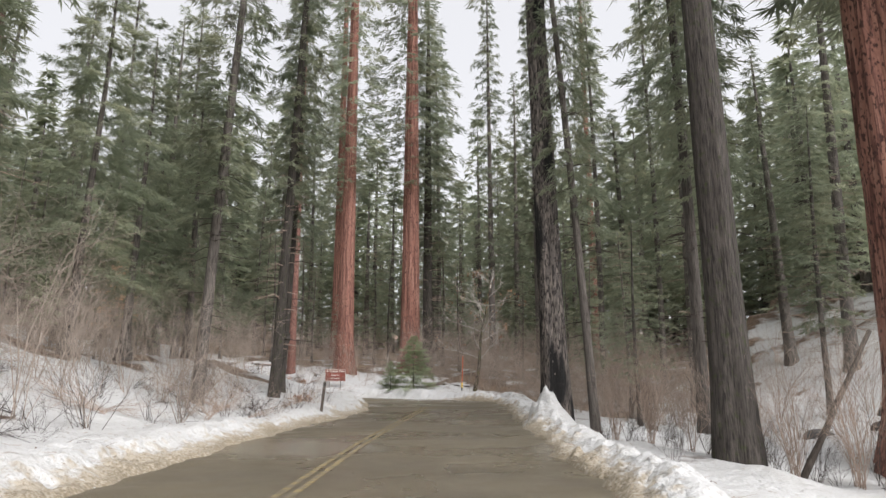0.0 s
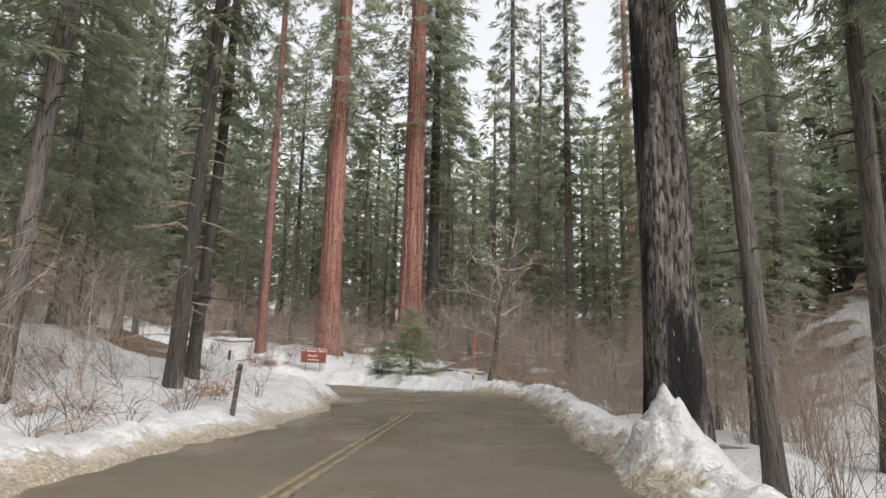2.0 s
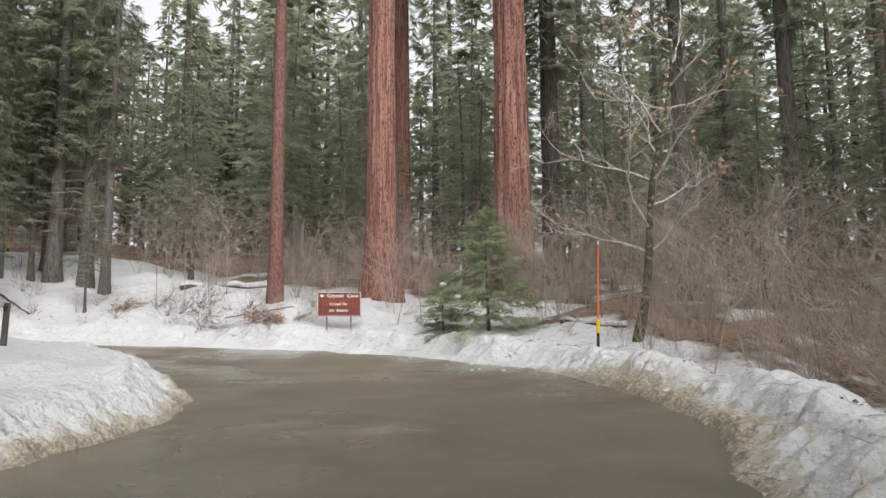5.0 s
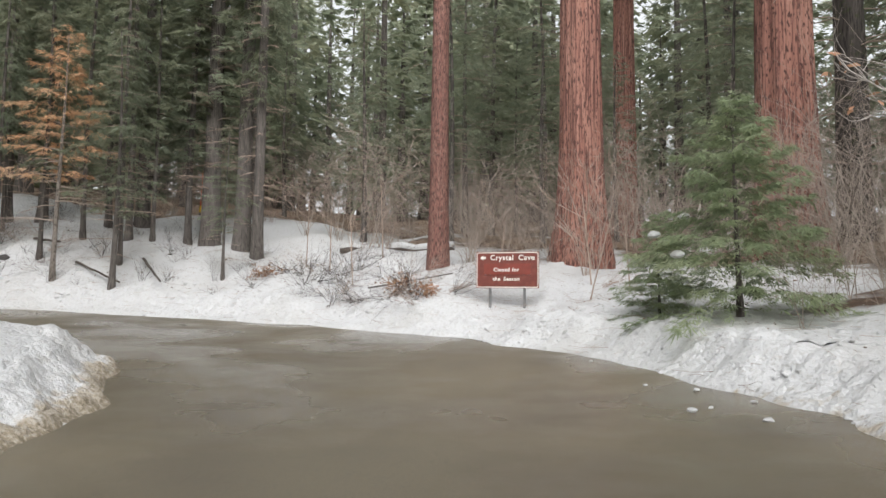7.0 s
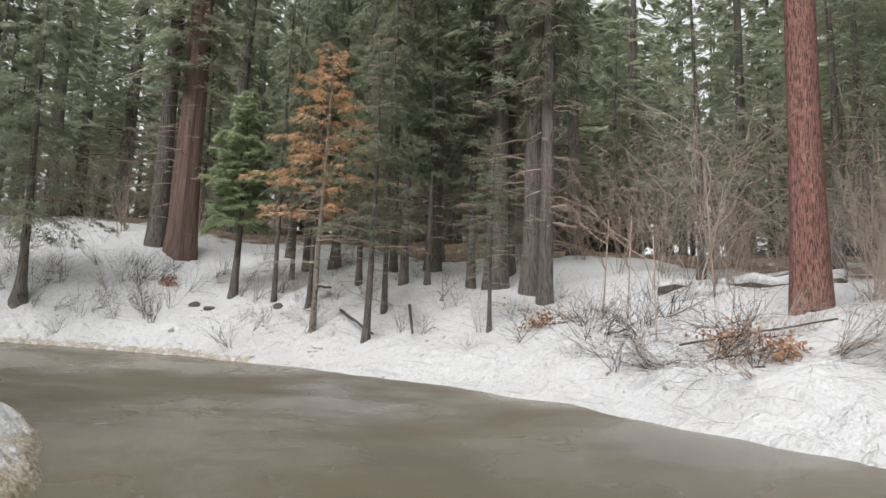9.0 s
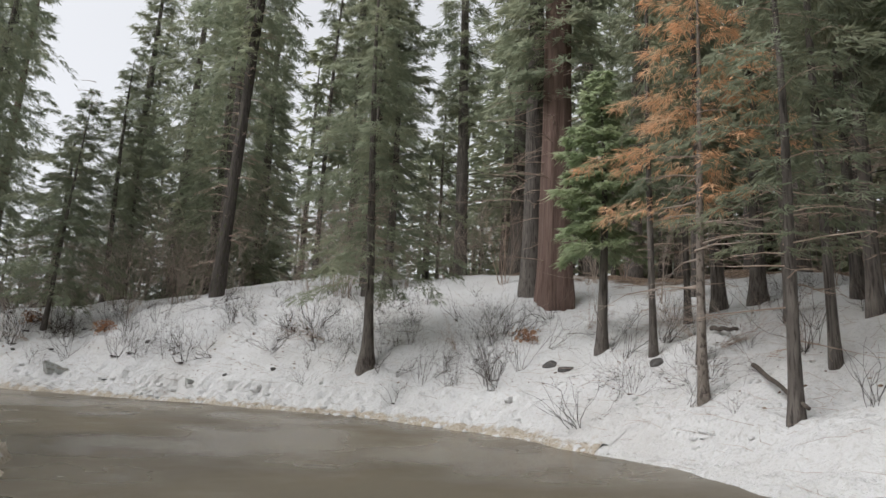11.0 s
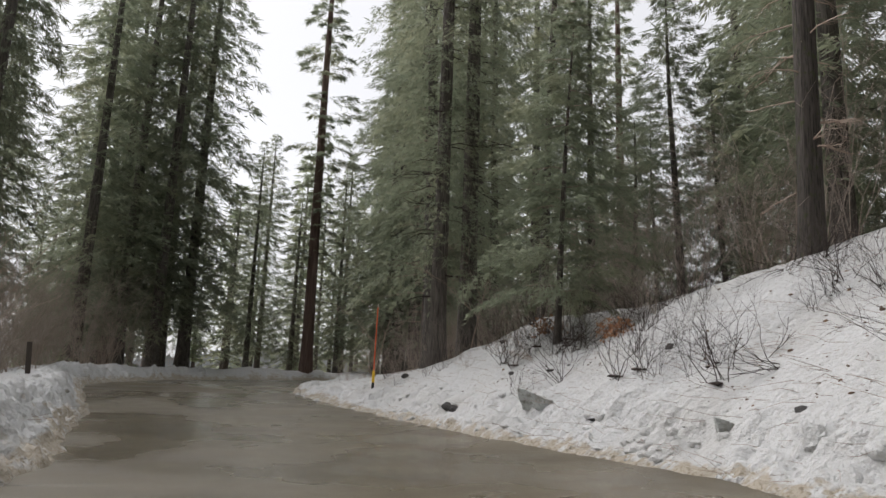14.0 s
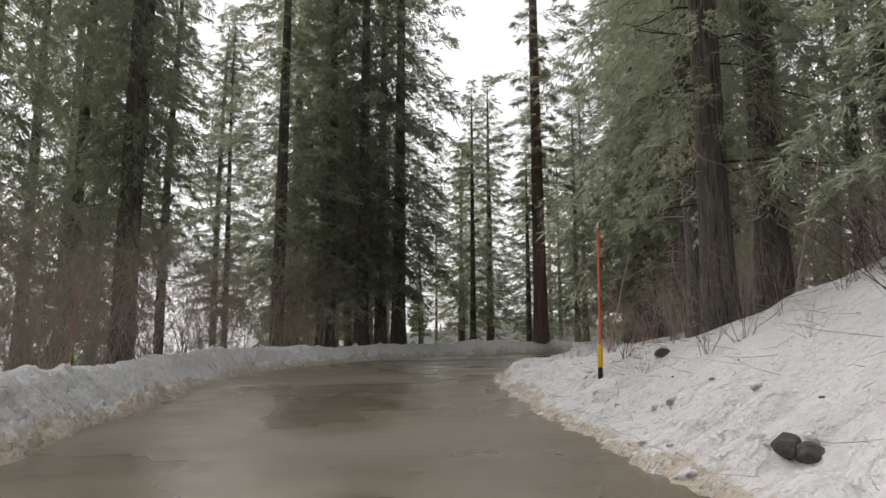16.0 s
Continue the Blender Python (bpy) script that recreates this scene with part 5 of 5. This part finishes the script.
def crumbled_bank(u0, u1, side, reach, big):
    """The crumbled face of the ploughed bank along one edge of the road, as a fine sheet."""
    rows = int((u1 - u0) * 4.4 / 0.055)
    u = np.linspace(u0, u1, rows)
    d = np.concatenate([[-0.45, -0.3, -0.2], np.linspace(-0.12, reach, int(reach / 0.05)), [reach + 0.15]])
    cx, cy, sx, sy = (along(v, u)[:, None] for v in (MID[:, 0], MID[:, 1], SIDE[:, 0], SIDE[:, 1]))
    w = along(WIDE_R if side > 0 else WIDE_L, u)[:, None]
    x, y = (cx + sx * side * (w + d)).ravel(), (cy + sy * side * (w + d)).ravel()
    z, o, _, rows_at = land(x, y)
    fade = smooth(o, -0.06, 0.1) * (1 - smooth(o, reach * 0.55, reach * 0.95))
    clump = 0.5 + 0.5 * np.clip(wave(x, y, 2.3, 51), -1, 1)
    h = np.abs(wave(x, y, 0.62, 52)) * 0.09 + np.abs(wave(x, y, 0.27, 53)) * 0.055 + np.abs(wave(x, y, 0.13, 54)) * 0.022
    z = z + fade * (h * big * (0.45 + 0.75 * clump) + 0.012) - 0.05 * (1 - smooth(o, -0.12, -0.02)) - 0.06 * smooth(o, reach * 0.85, reach)
    n = len(d)
    f = [(i * n + k, i * n + k + 1, (i + 1) * n + k + 1, (i + 1) * n + k) for i in range(rows - 1) for k in range(n - 1)]
    if side > 0:
        f = [q[::-1] for q in f]
    ob = link("snow_bank", np.stack([x, y, z], 1).tolist(), f, SNOW)
    dirt = np.clip(1.05 * np.exp(-np.clip(o, 0, None) / (0.7 if side < 0 and u0 < 3 else 0.36 if side < 0 else 0.24 if u0 > 13 else 0.55 if u0 < 9 else 0.12)) + (0.4 if u0 < 3 else 0.2) * clump * np.exp(-np.clip(o, 0, None) / 0.9) - 0.12, 0, 1 if u0 < 9 else 0.7)
    dirt = dirt * (1 - 0.55 * smooth(rows_at, 8.6, 9.9) * (side > 0) * (u0 < 9)) * (0.3 if side > 0 and 9 < u0 < 13 else 1) * (1 - 0.8 * np.exp(-(((x - 1.9) / 0.9) ** 2 + ((y - 20.2) / 0.9) ** 2)))
    ob.data.attributes.new("grime", "FLOAT", "POINT").data.foreach_set("value", dirt.astype(np.float32))
    return tagged(ob, "crumbled bank of ploughed snow with a dirty toe", "snow bank", kind="structure")


crumbled_bank(2.0, 7.6, -1, 1.5, 0.55)
crumbled_bank(2.0, 10.0, 1, 1.1, 0.8)
crumbled_bank(10.0, 14.0, 1, 1.5, 0.6)
crumbled_bank(14.0, 20.5, 1, 1.2, 0.85)
crumbled_bank(7.6, 14.0, -1, 1.0, 0.7)
crumbled_bank(14.0, 21.5, -1, 1.1, 1.3)
scatter("snow_lumps", "small crumbs of ploughed snow along the road edge", "snow", SNOW,
        edge_spots(700, 1, 2.0, 7.5, 0.5, 0.035) + edge_spots(700, 2, 7, 14, 0.7, 0.035, 1) + edge_spots(3000, 76, 8.5, 14.5, 1.3, 0.075, 1, 1.3) + edge_spots(900, 3, 14, 20, 0.5, 0.04), 1, 1)
scatter("snow_clods", "rounded clods of ploughed snow along the road edge", "snow", SNOW,
        edge_spots(1100, 71, 9.9, 14, 0.5, 0.1, 1, 2.2) + edge_spots(1700, 72, 14, 20, 0.36, 0.14, 1, 2.2) + edge_spots(350, 73, 5.5, 10, 0.4, 0.09, 1) + edge_spots(500, 74, 14, 21, 0.5, 0.11, -1) + edge_spots(300, 75, 2, 7.5, 0.5, 0.08, -1), 5, 2)
scatter("forest_litter", "dark bark bits, cones and needles scattered on the snow", "litter", DEBRIS,
        edge_spots(900, 5, 2.0, 7.5, 0.8, 0.028) + edge_spots(1300, 6, 7, 20, 1.6, 0.024, 1) + edge_spots(700, 9, 6, 10, 0.6, 0.045, 1) + edge_spots(700, 20, 10.6, 18, 3.5, 0.05, 1) + edge_spots(300, 7, 14, 20, 0.4, 0.035, 1) + edge_spots(40, 8, 14, 20, 0.3, 0.025, -1), 2, 1)

# Thin twigs and needles fallen on the snow.
twigs, r = Heap(), R(61)
for x, y, z, s in edge_spots(700, 15, 2.0, 7.5, 1.2, 0.5) + edge_spots(1500, 16, 7, 20, 2.4, 0.6, 1) + edge_spots(1500, 18, 10.6, 15.5, 4.0, 0.9, 1) + edge_spots(700, 19, 15.5, 19, 3.0, 0.9, 1) + edge_spots(300, 17, 12, 20, 0.9, 0.4, -1):
    q, ln = r.uniform(0, 6.28), s
    d = Vector((math.cos(q), math.sin(q), r.uniform(-0.1, 0.25)))
    a = Vector((x, y, ground_at(x, y) + 0.012))
    b = a + d * ln * 0.5 + Vector(r.uniform(-0.06, 0.06, 3)) * ln
    twigs.add(*tube([a, b, b + (d + Vector(r.uniform(-0.4, 0.4, 3))).normalized() * ln * 0.5], [0.0035, 0.003, 0.0015], 3, False))
tagged(new("fallen_twigs", twigs.mesh("fallen_twigs", TWIG)), "thin brown twigs fallen on the snow", "twigs", kind="stuff")

# Broken snag, bare oak, saplings by the sign.
snag_bm = bmesh.new()
bmesh.ops.create_cone(snag_bm, cap_ends=True, segments=10, radius1=0.16, radius2=0.02, depth=1.6)
for v in snag_bm.verts:
    v.co.z += 0.7 + (0.25 * math.sin(v.co.x * 40) if v.co.z > 0.5 else 0)
    v.co.x += 0.12 * max(v.co.z, 0)
snag = tagged(new("tree_stump"), "pale splintered broken stump among brush", "stump")
part("wood", snag_bm, SNAG, snag)
snag.matrix_basis = pose(-7.0, 54.3, ground_at(-7.0, 54.3))

oak_wood, oak_limbs, oak_ends = leaning_oak(R(130), 7.2, 0.125)
pale_wood = oak_mesh("trunk", TWIG, R(131), 5.5, 0.022, 0.7, 4, 3)
species("oak", "oak_tree", "leaning bare oak with dark mossy trunk and withered leaves", "tree",
        lambda: [("trunk", oak_wood), ("limb", oak_limbs), ("withered_leaf", leaf_mesh("withered_leaf", LEAF, oak_ends, R(132), 0.09, 0.12))])
species("bare_sapling", "bare_sapling", "slender leafless sapling with pale twigs in snow", "tree", lambda: [("trunk", pale_wood)])
plant("oak", -0.15, 45.9, 1.0, 1.0, turn=0)
for k, (x, y, s) in enumerate([(-8.0, 50.6, .8), (-7.4, 51.4, .7), (-8.6, 52.0, .9), (-15.5, 51.0, .8), (-17.0, 51.5, .9), (-19.0, 52.3, 1.0), (-16.2, 53.0, 1.0), (2.0, 44.0, .9), (1.2, 42.6, .7),
                               (-11.8, 53.0, .7), (3.0, 47.5, 1.1), (-18.6, 21.5, .9), (-17.2, 18.5, 1.0), (-18.4, 24.5, .9), (-17.0, 19.0, 1.1), (-29.8, 17.5, .8), (-31.2, 22.4, .8), (4.2, 36.0, .9), (3.6, 31.0, .8), (4.6, 27.0, .9)]):
    plant("bare_sapling", x, y, s, s, (0, 0), 0, None, "", "bare saplings")


for dx, dy, dz in ((-0.95, -0.75, 1.5), (-0.15, -1.15, 1.15), (0.7, -0.8, 0.8)):
    bm = bmesh.new()
    bmesh.ops.create_icosphere(bm, subdivisions=2, radius=0.09)
    for v in bm.verts:
        v.co = Vector((v.co.x * 1.5, v.co.y, v.co.z * 0.6)) * (1 + 0.3 * noise.noise(v.co * 14)) + Vector((dx, dy, dz))
    part("snow_dab", bm, CLEAN_SNOW, stock["fir", 0], "dab of snow on the branch")


def fallen_log(points, r, label, snowy):
    """A fallen trunk with broken ends, and the snow that lies along its top."""
    base = tagged(new("fallen_log"), label, "log")
    path = [Vector((x, y, ground_at(x, y) + z)) for x, y, z in points]
    fine_path = [path[0].lerp(path[-1], k / 9) + Vector((0, 0, min(0.05, 0.3 * r) * math.sin(k * 1.7))) for k in range(10)]
    h = Heap()
    h.add(*tube(fine_path, [r * (1 - 0.35 * k / 9) * (1 + 0.07 * math.sin(k * 2.3)) for k in range(10)], 12))
    child("wood", h.mesh("wood", POST_WOOD), base)
    if snowy:
        s = Heap()
        top = [p + Vector((0, 0, r * 0.7 + 0.03 * math.sin(k * 2.9))) for k, p in enumerate(fine_path)]
        s.add(*tube(top, [r * (0.9 - 0.3 * abs(k / 9 - 0.5)) for k in range(10)], 8))
        child("snow_cap", s.mesh("snow_cap", SNOW), base)["label"] = "lumpy strip of snow on top"
    return base


fallen_log([(-19.4, 54.3, 0.06), (-15.4, 55.6, 0.02)], 0.17, "fallen tree trunk capped with snow among brush", True)
fallen_log([(-2.3, 48.7, 0.02), (-0.5, 48.0, 0.0)], 0.1, "fallen log half covered with snow behind the bank", True)
fallen_log([(6.5, 15.1, 0.0), (8.7, 16.0, 3.3)], 0.075, "dead dark trunk leaning over the snow", False)
fallen_log([(-23.6, 49.2, 0.12), (-21.3, 48.5, 0.3)], 0.045, "thin dead branch lying on the snow", False)
fallen_log([(-27.2, 47.2, 0.08), (-25.9, 47.5, 0.45)], 0.05, "thin dead branch lying on the snow", False)
fallen_log([(-24.9, 47.6, 0.1), (-22.6, 47.9, 0.18)], 0.04, "thin dead branch lying on the snow", False)
fallen_log([(-14.8, 50.9, 0.1), (-12.4, 51.6, 0.2)], 0.02, "thin dead branch lying on the snow", False)


def dry_clump(x, y, size, seed):
    """A low clump of withered leaves on thin stems, pressed into the snow."""
    r = R(seed)
    base = tagged(new("dry_shrub"), "low clump of orange-brown withered leaves on snow", "shrub", "withered clumps")
    stems, ends = Heap(), []
    for _ in range(22):
        q, ln = r.uniform(0, 6.28), size * r.uniform(0.5, 1.1)
        tip = Vector((math.cos(q) * ln, math.sin(q) * ln, size * r.uniform(0.1, 0.7)))
        stems.add(*tube([(0, 0, -0.02), tip * 0.5 + Vector((0, 0, 0.1 * size)), tip], [0.005, 0.004, 0.002], 3, False))
        ends += [tip * k for k in (0.55, 0.7, 0.85, 1.0)]
    child("stem", stems.mesh("stem", DARK_TWIG), base)
    child("withered_leaf", leaf_mesh("withered_leaf", LEAF, ends, r, 1.0, 0.07), base, "stuff")
    base.matrix_basis = pose(x, y, ground_at(x, y) - 0.02)
    return base


for k, (x, y, s) in enumerate([(-19.2, 50.8, .5), (-13.7, 51.0, .45), (-12.6, 50.7, .35), (-31.6, 26.2, .35), (-31.2, 29.4, .3), (-6.6, 26.6, .4), (-30.3, 43.0, .3)]):
    dry_clump(x, y, s, 200 + k)
for k, (x, y, s) in enumerate([(-29.55, 31.1, .1), (-30.24, 26.9, .13), (-30.4, 27.25, .1), (-30.47, 28.2, .1), (-30.7, 28.5, .08), (-29.3, 32.3, .08)]):
    boulder("rock", "dark flat rock half buried in snow", "rock", ROCK, x, y, ground_at(x, y) - 0.25 * s, s, 60 + k, (1.3, 0.7, 0.35), group="rocks in the snow")

burl_bm = bmesh.new()
bmesh.ops.create_icosphere(burl_bm, subdivisions=3, radius=0.4)
for v in burl_bm.verts:
    v.co = v.co * (1 + 0.45 * noise.noise(v.co * 5)) + Vector((0.06, -0.05, 2.55))
part("burl", burl_bm, DARK_BARK, knobbly, "swollen knobbly burl")
